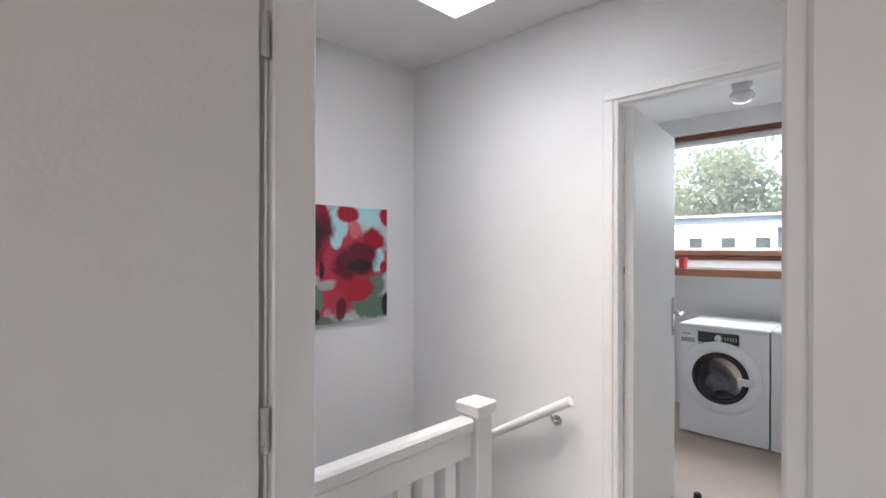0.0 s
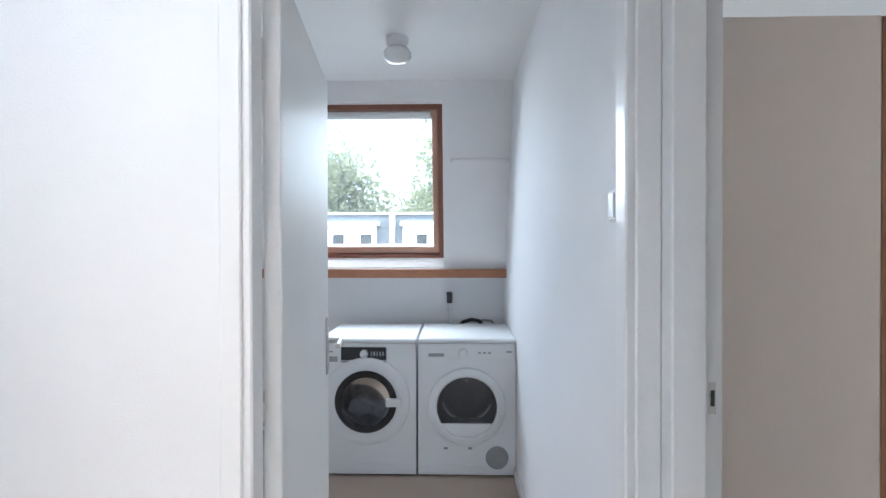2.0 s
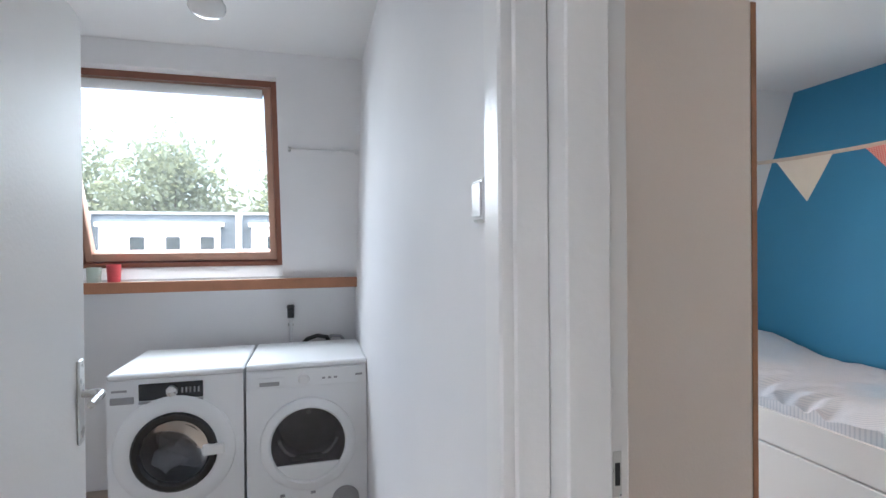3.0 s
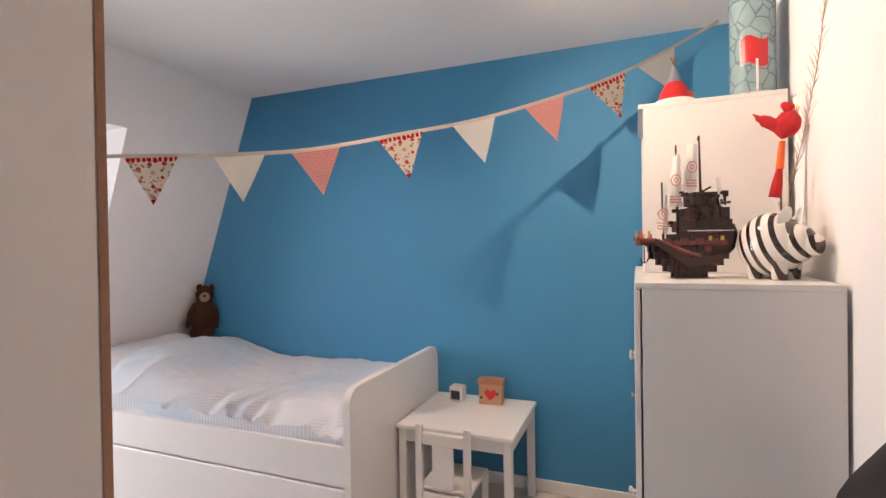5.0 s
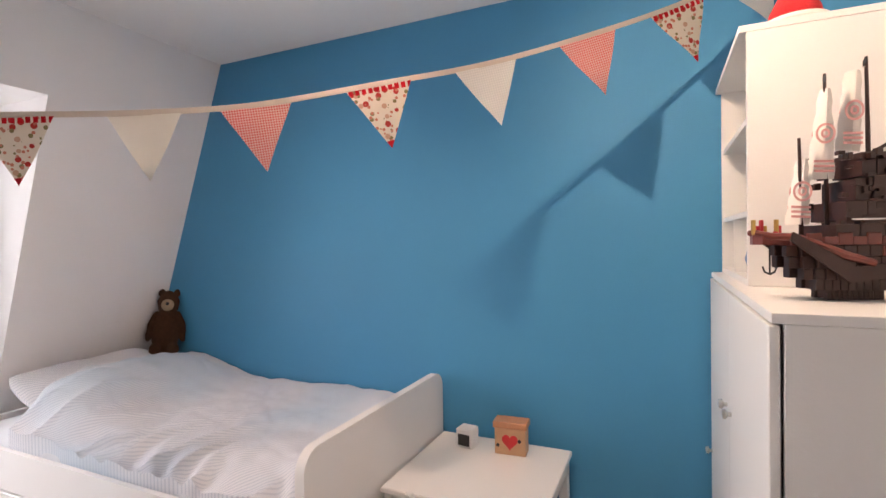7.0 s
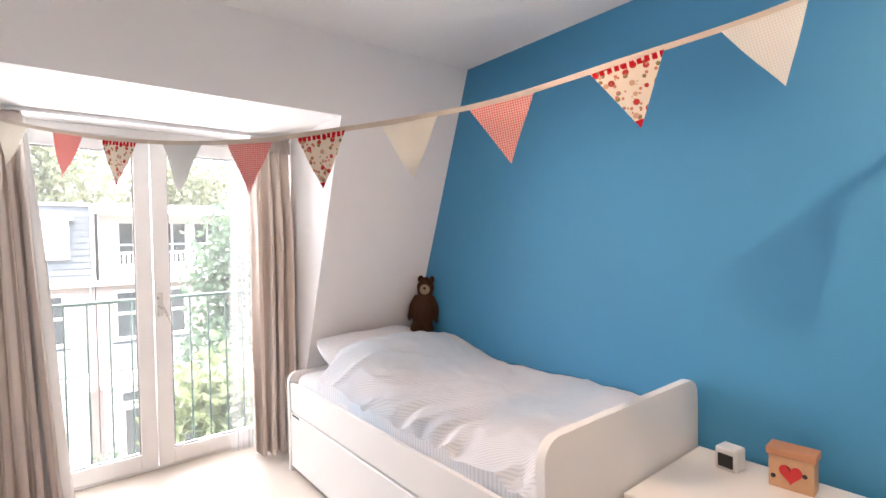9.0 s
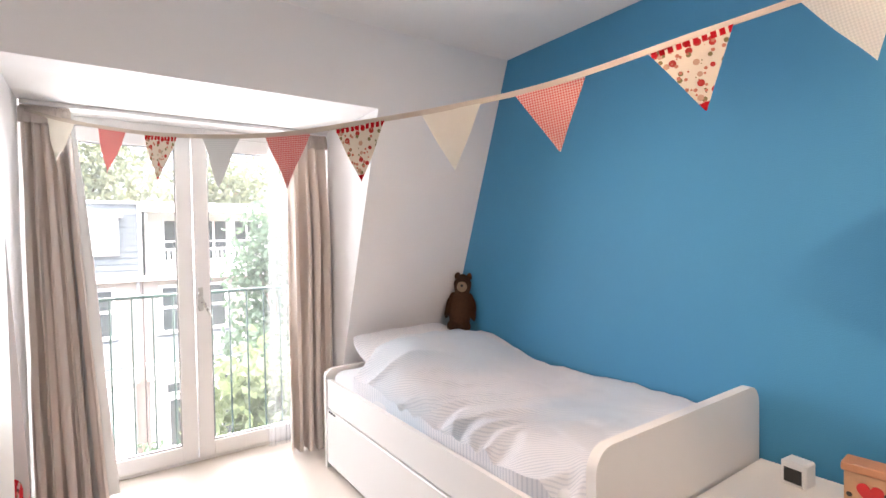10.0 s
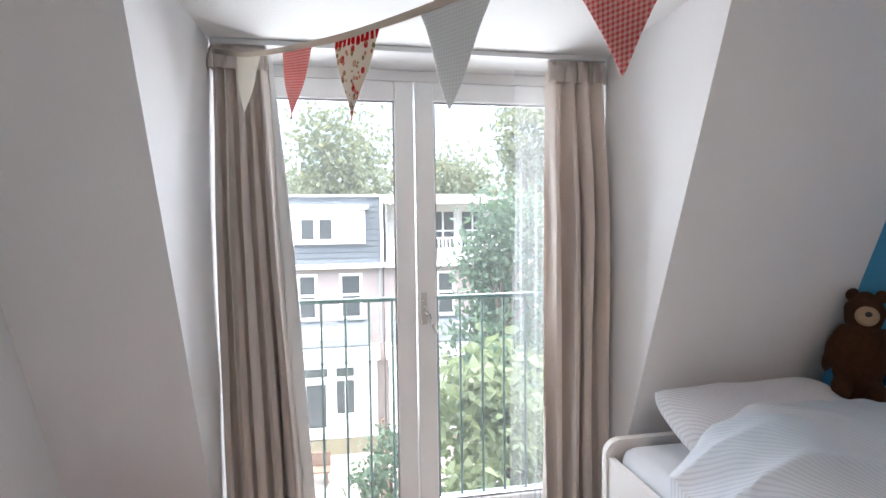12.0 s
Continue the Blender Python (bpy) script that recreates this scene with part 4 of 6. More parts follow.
vp = thing("water_tap", Matrix(), "black water tap on the knee wall", "tap")
part("pipe", tube([(-0.414, 0.735, 0.80), (-0.414, 0.735, 0.985)], 0.011, 10), PLASTIC, vp, "white water pipe")
part("valve_body", joined(tube([(-0.414, 0.735, 0.985), (-0.414, 0.735, 1.045)], 0.021, 12), tube([(-0.414, 0.76, 1.02), (-0.414, 0.70, 1.02)], 0.014, 10)), VALVE, vp)
part("tap_handle", boxes((-0.437, 0.690, 1.048, -0.391, 0.745, 1.070), bevel=0.006), VALVE, vp)
part("pipe_clip", boxes((-0.432, 0.742, 0.93, -0.396, 0.76, 0.945), bevel=0.002), STEEL, vp)
hs = thing("drain_hose", Matrix(), "dark drain hoses behind the dryer", "hose")
part("hose", tube([(-0.36, 0.70, 0.80), (-0.31, 0.69, 0.85), (-0.25, 0.69, 0.868), (-0.19, 0.70, 0.855), (-0.16, 0.71, 0.80)], 0.014, 10), VALVE, hs)
part("hose", tube([(-0.22, 0.72, 0.80), (-0.16, 0.71, 0.86), (-0.10, 0.71, 0.855), (-0.06, 0.72, 0.80)], 0.010, 10), GREYPL, hs)

rd = thing("drying_rod", Matrix(), "thin white rod on the sloping wall", "rod")
yr = slope_lau(1.995) - 0.03
part("rod", tube([(-0.40, yr, 1.995), (-0.01, yr, 1.995)], 0.006, 8), PLASTIC, rd)
for x in (-0.395, -0.02):
    part("bracket", boxes((x - 0.008, yr - 0.008, 1.985, x + 0.008, yr + 0.034, 2.005), bevel=0.002), PLASTIC, rd)

cl = thing("ceiling_lamp", pose(-0.664, -0.49, LAU_Z), "white ceiling lamp with an opal glass globe, switched off", "lamp")
part("base", lathe([(0, 0), (0.058, 0), (0.058, -0.012), (0.050, -0.045), (0.046, -0.05), (0, -0.05)], 26), PLASTIC, cl)
part("globe", lathe([(0.044, -0.046), (0.058, -0.056), (0.068, -0.072), (0.070, -0.088), (0.060, -0.108), (0.036, -0.122), (0, -0.127)], 28), OPAL, cl, "opal glass globe")

lsw = thing("light_switch", Matrix(), "white surface-mounted light switch beside the door", "switch")
part("box", boxes((-0.013, -1.857, 1.475, -0.001, -1.802, 1.548), bevel=0.005), PLASTIC, lsw)
part("rocker", boxes((-0.016, -1.850, 1.483, -0.0135, -1.809, 1.540), bevel=0.002), PLASTIC, lsw)


cup = thing("pink_cup", pose(-1.375, 0.612, 1.2505), "small pink tin cup on the pine shelf", "cup")
part("cup", lathe([(0, 0), (0.032, 0), (0.037, 0.10), (0.034, 0.10), (0.030, 0.006), (0, 0.006)], 20), CUFF, cup)
cup = thing("candle_glass", pose(-1.475, 0.612, 1.2505), "pale green glass beside the cup", "glass")
part("glass_body", lathe([(0, 0), (0.034, 0), (0.036, 0.085), (0.033, 0.085), (0.030, 0.008), (0, 0.008)], 20), mat("pale_green_glaze", (0.45, 0.52, 0.45), 0.2, vary=0.1), cup)
ds = thing("door_stop", pose(-0.76, -1.02, 0), "black rubber door stop on the floor", "door stop")
part("rubber", lathe([(0, 0), (0.022, 0), (0.020, 0.03), (0.014, 0.036), (0, 0.036)], 16), DARK, ds)

# ---- bedroom: bed ----
bd = thing("bed", pose(2.57, -0.25, 0), "white single bed with a rounded footboard and a pull-out drawer", "bed")
wpart("footboard", prism(rounded(2.058, 0.0, 3.066, 0.812, 0.075, (0, 0, 1, 1)), 0.034, "y", -1.274), FOIL, bd)
wpart("headboard", prism(rounded(2.058, 0.0, 3.066, 0.612, 0.06, (0, 0, 1, 1)), 0.03, "y", 0.742), FOIL, bd)
wpart("side_panel", prism(rounded(-1.240, 0.378, 0.742, 0.552, 0.012, (0, 0, 1, 1)), 0.022, "x", 2.066), FOIL, bd)
wpart("side_panel", boxes((3.042, -1.240, 0.15, 3.064, 0.742, 0.552), bevel=0.004), FOIL, bd)
dr = wpart("drawer_front", boxes((2.060, -1.234, 0.035, 2.080, 0.736, 0.368), bevel=0.004), FOIL, bd)
# no opening is cut: a dark plate paints the slot's inner shade
wpart("slot_shade", boxes((2.0585, 0.60, 0.355, 2.0605, 0.70, 0.3665)), DARK, dr, "dark plate for the shaded grip slot")
wpart("drawer_box", boxes((2.081, -1.22, 0.05, 3.0, 0.72, 0.30)), FOIL, bd)
wpart("slat_base", boxes((2.089, -1.238, 0.36, 3.040, 0.740, 0.40)), FOIL, bd)


def soft_block(x0, y0, z0, x1, y1, z1, r):
    return bm_box(bmesh.new(), x0, y0, z0, x1, y1, z1, r, 4)


mt = thing("mattress", pose(2.57, -0.25, 0.40), "mattress with a white fitted sheet", "mattress")
wpart("mattress_body", soft_block(2.095, -1.236, 0.401, 3.038, 0.738, 0.602, 0.06), SHEET, mt)


def smooth01(a, b, v):
    k = min(1, max(0, (v - a) / (b - a)))
    return k * k * (3 - 2 * k)


def draped(x0, y0, x1, y1, nx, ny, height, floor_z):
    """A closed soft sheet: a top of given height over (u, v) and sides down to floor_z(u, v)."""
    bm = bmesh.new()
    top, low = [], []
    for i in range(nx + 1):
        for j in range(ny + 1):
            u, v = i / nx, j / ny
            x, y, z = height(x0 + (x1 - x0) * u, y0 + (y1 - y0) * v, u, v)
            top.append(bm.verts.new((x, y, z)))
            low.append(bm.verts.new((x, y, min(z - 0.012, floor_z(u, v)))))
    w = ny + 1
    for i in range(nx):
        for j in range(ny):
            q = [i * w + j, (i + 1) * w + j, (i + 1) * w + j + 1, i * w + j + 1]
            bm.faces.new([top[k] for k in q])
            bm.faces.new([low[k] for k in q[::-1]])
    rim = [i * w for i in range(nx + 1)] + [nx * w + j for j in range(1, ny + 1)] + [i * w + ny for i in range(nx - 1, -1, -1)] + [j for j in range(ny - 1, 0, -1)]
    for a, b in zip(rim, rim[1:] + rim[:1]):
        bm.faces.new((top[a], low[a], low[b], top[b]))
    return bm


def duvet_top(x, y, u, v):
    edge = smooth01(0.0, 0.16, u)
    z = 0.598 + 0.054 * edge + 0.02 * u
    z -= 0.035 * (1 - smooth01(0.0, 0.10, v))
    hump = math.exp(-((min(0.0, y - 0.34) / 0.29) ** 2)) * smooth01(-0.12, 0.34, u) * (1 - 0.35 * smooth01(0.75, 1.0, u))
    z -= 0.05 * smooth01(0.92, 1.0, v)
    x += 0.22 * smooth01(0.40, 0.62, y) * (1 - u)
    z += 0.145 * hump
    z += 0.020 * noise.noise((x * 2.6, y * 2.2, 0.3)) + 0.008 * noise.noise((x * 7, y * 6, 3.0)) + 0.005 * noise.noise((x * 16, y * 13, 8.0))
    crease = abs(noise.noise((x * 5.0 - y * 1.5, y * 2.6 + x, 11.0)))
    z -= 0.0048 * max(0.0, 1 - crease * 7)
    fold = abs(noise.noise((x * 3.2 + y * 6.0, (y - x) * 1.2, 7.0)))
    z += (0.020 * (1 - fold) ** 6) * (0.25 + 0.75 * (1 - smooth01(0.25, 0.75, u)))
    pleat = math.sin(y * 46 + 9 * noise.noise((y * 3, x * 4, 2.0))) * (1 - smooth01(0.05, 0.34, u)) * smooth01(0.1, 0.3, 0.9 - v)
    z += 0.011 * pleat
    x += 0.012 * noise.noise((y * 5, 1.0, 4.0)) * (1 - edge)
    return x, y, z


dv = thing("duvet", pose(2.57, -0.45, 0.57), "crumpled white duvet with fine grey-blue stripes", "duvet")
wpart("cover", draped(2.094, -1.232, 3.066, 0.60, 90, 164, duvet_top, lambda u, v: 0.545), BED, dv)


def pillow_shape(x0, y0, x1, y1, nx, ny):
    """A stuffed case: two puffed sheets that meet in a thin seam with drawn-out corners, propped up at the back."""
    bm = bmesh.new()
    sheets = []
    for sd in (1, -1):
        rows = []
        for i in range(nx + 1):
            row = []
            for j in range(ny + 1):
                a, b = 2 * i / nx - 1, 2 * j / ny - 1
                x = (x0 + x1) / 2 + (x1 - x0) / 2 * a * (1 - 0.06 * b ** 4)
                y = (y0 + y1) / 2 + (y1 - y0) / 2 * b * (1 - 0.06 * a ** 4)
                puff = max(0.0, (1 - a ** 4) * (1 - b ** 4)) ** 0.6
                z = 0.715 + 0.045 * b + 0.02 * a * a * b + sd * (0.010 + (0.075 if sd > 0 else 0.07) * puff)
                z += 0.010 * noise.noise((x * 7, y * 7, 5.0)) + 0.004 * noise.noise((x * 19, y * 15, 2.0))
                row.append(bm.verts.new((x, y, z)))
            rows.append(row)
        for p, q in zip(rows, rows[1:]):
            for j in range(ny):
                bm.faces.new((p[j], q[j], q[j + 1], p[j + 1]))
        sheets.append(rows)
    f, b = sheets
    for e in (0, -1):
        for j in range(ny):
            bm.faces.new((f[e][j], f[e][j + 1], b[e][j + 1], b[e][j]))
        for i in range(nx):
            bm.faces.new((f[i][e], f[i + 1][e], b[i + 1][e], b[i][e]))
    return bm


pl = thing("pillow", pose(2.6, 0.5, 0.58), "plump pillow in a striped grey-blue case", "pillow")
wpart("pillow_case", pillow_shape(2.215, 0.40, 2.95, 0.72, 36, 26), BED, pl)


def bear():
    bm = bmesh.new()
    bm_ball(bm, (0, 0, 0.105), (0.068, 0.062, 0.115), 22, 16)
    bm_ball(bm, (0, 0, 0.225), (0.050, 0.050, 0.056), 20, 14)
    for s in (-1, 1):
        bm_ball(bm, (0.036 * s, 0.005, 0.272), (0.016, 0.010, 0.017), 12, 8)
        bm_ball(bm, (0.066 * s, -0.012, 0.125), (0.021, 0.024, 0.070), 12, 10, pose(0, 0, 0, 0, -14 * s, 0))
        bm_ball(bm, (0.040 * s, -0.050, 0.030), (0.028, 0.045, 0.028), 12, 10)
    for v in bm.verts:
        v.co += 0.005 * noise.noise_vector(v.co * 28)
    k = len(bm.faces)
    bm_ball(bm, (0, -0.044, 0.220), (0.030, 0.020, 0.026), 16, 10)
    j = len(bm.faces)
    bm_ball(bm, (0, -0.064, 0.226), (0.009, 0.006, 0.007), 10, 8)
    bm.faces.ensure_lookup_table()
    for i, f in enumerate(bm.faces):
        f.material_index = 0 if i < k else (1 if i < j else 2)
    ob = solid("teddy_bear", bm, FUR, "dark brown plush teddy bear leaning in the corner", "toy", smooth=True, m=pose(2.985, 0.60, 0.755, -4, 5, -42) @ Matrix.Diagonal((1.20, 1.15, 1.42, 1)))
    ob.data.materials.append(FURL)
    ob.data.materials.append(DARK)


bear()

# ---- bedroom: table, chair and what stands on the table ----
tb = thing("play_table", pose(2.75, -1.588, 0), "small white wooden play table beside the bed", "table")
wpart("tabletop", boxes((2.462, -1.890, 0.506, 3.046, -1.286, 0.528), bevel=0.004), FOIL, tb)
for r in ((2.475, -1.84, 0.445, 2.493, -1.336, 0.505), (3.015, -1.84, 0.445, 3.033, -1.336, 0.505), (2.512, -1.876, 0.445, 2.996, -1.858, 0.505), (2.512, -1.318, 0.445, 2.996, -1.300, 0.505)):
    wpart("apron", boxes(r, bevel=0.002), FOIL, tb)
for x in (2.472, 2.996):
    for y in (-1.880, -1.336):
        wpart("leg", boxes((x, y, 0, x + 0.040, y + 0.040, 0.505), bevel=0.004), FOIL, tb)

ch = thing("child_chair", pose(2.50, -1.58, 0), "small white wooden child's chair pushed under the table", "chair")
wpart("seat", boxes((2.375, -1.712, 0.268, 2.655, -1.448, 0.286), bevel=0.004), FOIL, ch)
for y in (-1.715, -1.475):
    wpart("back_post", prism(rounded(y, 0.0, y + 0.030, 0.585, 0.012, (0, 0, 1, 1)), 0.026, "x", 2.350), FOIL, ch)
    wpart("leg", boxes((2.622, y, 0.0, 2.650, y + 0.030, 0.267), bevel=0.003), FOIL, ch)
wpart("back_panel", boxes((2.356, -1.632, 0.287, 2.370, -1.528, 0.52), bevel=0.002), FOIL, ch)
wpart("top_rail", boxes((2.354, -1.684, 0.49, 2.374, -1.476, 0.55), bevel=0.006), FOIL, ch)
wpart("lower_rail", boxes((2.354, -1.684, 0.23, 2.372, -1.476, 0.266), bevel=0.003), FOIL, ch)

ck = thing("alarm_clock", pose(2.925, -1.455, 0.529, 0, 0, -6), "small white cube clock with a dark display", "clock")
part("case", boxes((-0.035, -0.040, 0, 0.035, 0.040, 0.085), bevel=0.006), PLASTIC, ck)
part("display", boxes((-0.0375, -0.028, 0.012, -0.0352, 0.028, 0.062), bevel=0.001), DARK, ck, "dark grey display")

hb = thing("wooden_box", pose(2.935, -1.655, 0.529, 0, 0, 4), "small plywood box with a red heart on the front", "box")
part("body", boxes((-0.035, -0.066, 0, 0.035, 0.066, 0.112), bevel=0.002), WOODL, hb)
part("lid", boxes((-0.042, -0.073, 0.1125, 0.042, 0.073, 0.140), bevel=0.003), mat("darker_plywood", (0.46, 0.21, 0.11), 0.55, vary=0.15, scale=14), hb)
hpts = []
for k in range(40):
    a = 2 * math.pi * k / 40
    hpts.append((-0.0021 * 16 * math.sin(a) ** 3, 0.058 + 0.0023 * (13 * math.cos(a) - 5 * math.cos(2 * a) - 2 * math.cos(3 * a) - math.cos(4 * a))))
part("heart", prism(hpts, 0.003, "x", -0.0385), REDPL, hb, "painted red heart")
for y, z in ((0.052, 0.038), (-0.040, 0.062)):
    part("peg", lathe([(0, 0.004), (0.007, 0.003), (0.008, 0)], 12, pose(-0.0352, y, z, 0, -90, 0)), DARK, hb)

# ---- bedroom: cabinets ----
CX0, CY0, CY1, CZ = 1.930, BACK_Y + 0.012, -2.420, 1.303
cb = thing("low_cabinet", pose(2.49, -2.70, 0), "white cabinet with front doors, closed", "cabinet")
wpart("side", boxes((CX0, CY0, 0.0, CX0 + 0.018, CY1 - 0.024, CZ - 0.020), bevel=0.0015), FOIL, cb)
wpart("side", boxes((3.042, CY0, 0.0, 3.060, CY1 - 0.024, CZ - 0.020), bevel=0.0015), FOIL, cb)
wpart("top", boxes((CX0 - 0.002, CY0, CZ - 0.0195, 3.062, CY1 - 0.004, CZ), bevel=0.0015), FOIL, cb)
wpart("back", boxes((CX0 + 0.019, CY0, 0.05, 3.041, CY0 + 0.008, CZ - 0.02)), FOIL, cb)
wpart("plinth", boxes((CX0 + 0.019, CY1 - 0.06, 0.0, 3.041, CY1 - 0.045, 0.06)), FOIL, cb)
wpart("bottom", boxes((CX0 + 0.019, CY0 + 0.009, 0.061, 3.041, CY1 - 0.03, 0.078)), FOIL, cb)
for x0, x1, kx in ((CX0, 2.494, 2.45), (2.497, 3.060, 2.54)):
    d_ = wpart("door", boxes((x0, CY1 - 0.018, 0.065, x1, CY1, CZ - 0.024), bevel=0.002), FOIL, cb)
    wpart("knob", lathe([(0, 0.024), (0.012, 0.022), (0.014, 0.014), (0.006, 0.008), (0.006, 0)], 14, pose(kx, CY1, 0.95, -90, 0, 0)), STEEL, d_)
    wpart("knob", lathe([(0, 0.024), (0.012, 0.022), (0.014, 0.014), (0.006, 0.008), (0.006, 0)], 14, pose(x0 + 0.03 if x0 < 2 else x1 - 0.03, CY1, 0.62, -90, 0, 0)), STEEL, d_)

UX0, UY1, UZ = 2.440, -2.440, 1.998
ub = thing("upper_cabinet", pose(2.75, -2.70, CZ), "white top cabinet standing on the low cabinet", "cabinet")
wpart("side", boxes((UX0, CY0 + 0.01, CZ + 0.001, UX0 + 0.018, UY1 - 0.020, UZ - 0.019), bevel=0.0015), FOIL, ub)
wpart("side", boxes((3.042, CY0 + 0.01, CZ + 0.001, 3.060, UY1 - 0.020, UZ - 0.019), bevel=0.0015), FOIL, ub)
wpart("top", boxes((UX0 - 0.001, CY0 + 0.01, UZ - 0.0185, 3.061, UY1 - 0.002, UZ), bevel=0.0015), FOIL, ub)
wpart("bottom", boxes((UX0 + 0.019, CY0 + 0.01, CZ + 0.001, 3.041, UY1 - 0.020, CZ + 0.019)), FOIL, ub)
wpart("back", boxes((UX0 + 0.019, CY0 + 0.01, CZ + 0.02, 3.041, CY0 + 0.018, UZ - 0.02)), FOIL, ub)
wpart("shelf", boxes((UX0 + 0.019, CY0 + 0.02, 1.492, 3.041, UY1 - 0.024, 1.508)), FOIL, ub)
wpart("shelf", boxes((UX0 + 0.019, CY0 + 0.02, 1.745, 3.041, UY1 - 0.024, 1.761)), FOIL, ub)
wpart("divider", boxes((2.742, CY0 + 0.02, 1.323, 2.758, UY1 - 0.024, 1.491)), FOIL, ub)
bl = thing("blue_ball", pose(2.520, UY1 - 0.075, 1.3225), "small blue glazed ball on the cabinet shelf", "ball")
part("ball_body", lathe([(0, 0), (0.020, 0.003), (0.044, 0.022), (0.052, 0.052), (0.044, 0.082), (0.020, 0.101), (0, 0.104)], 24), mat("blue_glazed_ball", (0.05, 0.15, 0.34), 0.3, vary=0.15), bl)
wt = thing("wooden_animal", pose(2.505, UY1 - 0.06, 1.509), "little brown wooden toy on the cabinet shelf", "toy")
bm = bmesh.new()
bm_ball(bm, (0, 0, 0.038), (0.030, 0.018, 0.016), 14, 10)
bm_ball(bm, (-0.026, 0, 0.060), (0.013, 0.011, 0.016), 12, 8)
for x in (-0.016, 0.016):
    bm_tube(bm, [(x, 0, 0.0), (x, 0, 0.034)], 0.005, 8)
part("toy_body", bm, TWIG, wt)


# ---- toy ship ----
def ship():
    s = thing("toy_ship", pose(2.185, -2.590, CZ + 0.001, 0, 0, 108) @ Matrix.Diagonal((1.0, 1.15, 1.25, 1)), "brick-built dark brown pirate ship with white sails", "toy ship")
    rng = random.Random(4)
    hull = part("hull", boxes((-0.060, -0.020, 0.002, 0.036, 0.020, 0.016), (-0.088, -0.030, 0.0164, 0.060, 0.030, 0.052), (-0.12, -0.036, 0.0524, 0.09, 0.036, 0.088)), HULL, s, "dark brown brick hull", smooth=False)
    for k, (z0, z1, x0, x1, w) in enumerate(((0.0, 0.016, -0.066, 0.042, 0.046), (0.016, 0.034, -0.092, 0.068, 0.068), (0.034, 0.052, -0.112, 0.092, 0.084), (0.052, 0.072, -0.128, 0.118, 0.098), (0.072, 0.090, -0.134, 0.122, 0.100))):
        n = 11
        for i in range(n):
            a, b = x0 + (x1 - x0) * i / n, x0 + (x1 - x0) * (i + 1) / n
            mid = (a + b) / 2
            taper = 1 - 0.55 * max(0, (mid - 0.03) / 0.09) ** 1.5 - 0.2 * max(0, (-mid - 0.07) / 0.06)
            h = w / 2 * taper
            for sd in (-1, 1):
                part("brick", boxes((a + 0.0004, min(sd * 0.012, sd * h), z0 + 0.0004, b - 0.0004, max(sd * 0.012, sd * h), z1), bevel=0.0008), HULLR if rng.random() < 0.08 else HULL, hull, smooth=False)
    for sd in (-1, 1):
        rail = part("railing", boxes((-0.115, sd * 0.030 - 0.004, 0.0905, 0.10, sd * 0.030 + 0.004, 0.098)), HULLR, s, "reddish brown railing", smooth=False)
        for k in range(9):
            x = -0.115 + 0.026 * k
            t = 1 - 0.5 * max(0, (x - 0.03) / 0.09) ** 1.5
            part("brick", boxes((x, sd * 0.049 * t - 0.004, 0.0905, x + 0.0258, sd * 0.049 * t + 0.004, 0.104 + 0.006 * (k % 2)), bevel=0.001), HULLR, rail, smooth=False)
        part("silver_stripe", boxes((-0.136, sd * 0.0565 - 0.001, 0.1295, 0.02, sd * 0.0565 + 0.001, 0.132)), STEEL, s)
    for sd in (-1, 1):
        rim = [(-0.02, sd * 0.058, 0.062), (0.03, sd * 0.056, 0.074), (0.075, sd * 0.046, 0.092), (0.115, sd * 0.036, 0.104), (0.150, sd * 0.026, 0.106), (0.172, sd * 0.010, 0.112)]
        part("bow_rail", tube(rim, [0.006, 0.007, 0.007, 0.007, 0.006, 0.005], 8), HULLR, s, "curved reddish bow rail")
        part("side_plank", prism([(-0.10, 0.045), (0.02, 0.030), (0.13, 0.098), (0.125, 0.112), (0.01, 0.056), (-0.10, 0.066)], 0.006, "y", sd * 0.053 - 0.003), HULL, s, "dark brown side plank", smooth=False)
    cabin = bmesh.new()
    for z0, z1, x0, x1, w in ((0.09, 0.128, -0.135, 0.045, 0.100), (0.128, 0.160, -0.136, 0.025, 0.096), (0.160, 0.200, -0.130, 0.005, 0.088), (0.200, 0.238, -0.122, -0.012, 0.076)):
        for i in range(4):
            a, b = x0 + (x1 - x0) * i / 4, x0 + (x1 - x0) * (i + 1) / 4
            bm_box(cabin, a + 0.0005, -w / 2, z0 + 0.0005, b - 0.0005, w / 2, z1 - rng.choice((0, 0, 0.005)), 0.0009)
    for i in range(130):
        x, z, sd = rng.uniform(-0.135, 0.03), rng.uniform(0.095, 0.235), rng.choice((-1, 1))
        bm_box(cabin, x, sd * 0.043 - 0.006, z, x + rng.uniform(0.006, 0.016), sd * 0.043 + 0.006, z + rng.uniform(0.004, 0.012), 0.0006)
    part("cabin", cabin, HULL, s, "dark brick cabin", smooth=False)
    part("cabin_floor", boxes((-0.137, -0.055, 0.124, -0.002, 0.055, 0.129), (-0.134, -0.052, 0.158, -0.018, 0.052, 0.162), bevel=0.001), HULL, s, smooth=False)
    for x in (-0.10, -0.06):
        for sd in (-1, 1):
            part("cabin_window", boxes((x - 0.006, sd * 0.049 - 0.002, 0.10, x + 0.006, sd * 0.049 + 0.002, 0.116)), GOLD, s)
    part("stern_scroll", tube([(-0.125, 0, 0.075), (-0.150, 0, 0.092), (-0.165, 0, 0.125), (-0.163, 0, 0.150)], [0.024, 0.022, 0.015, 0.007], 8), HULL, s)
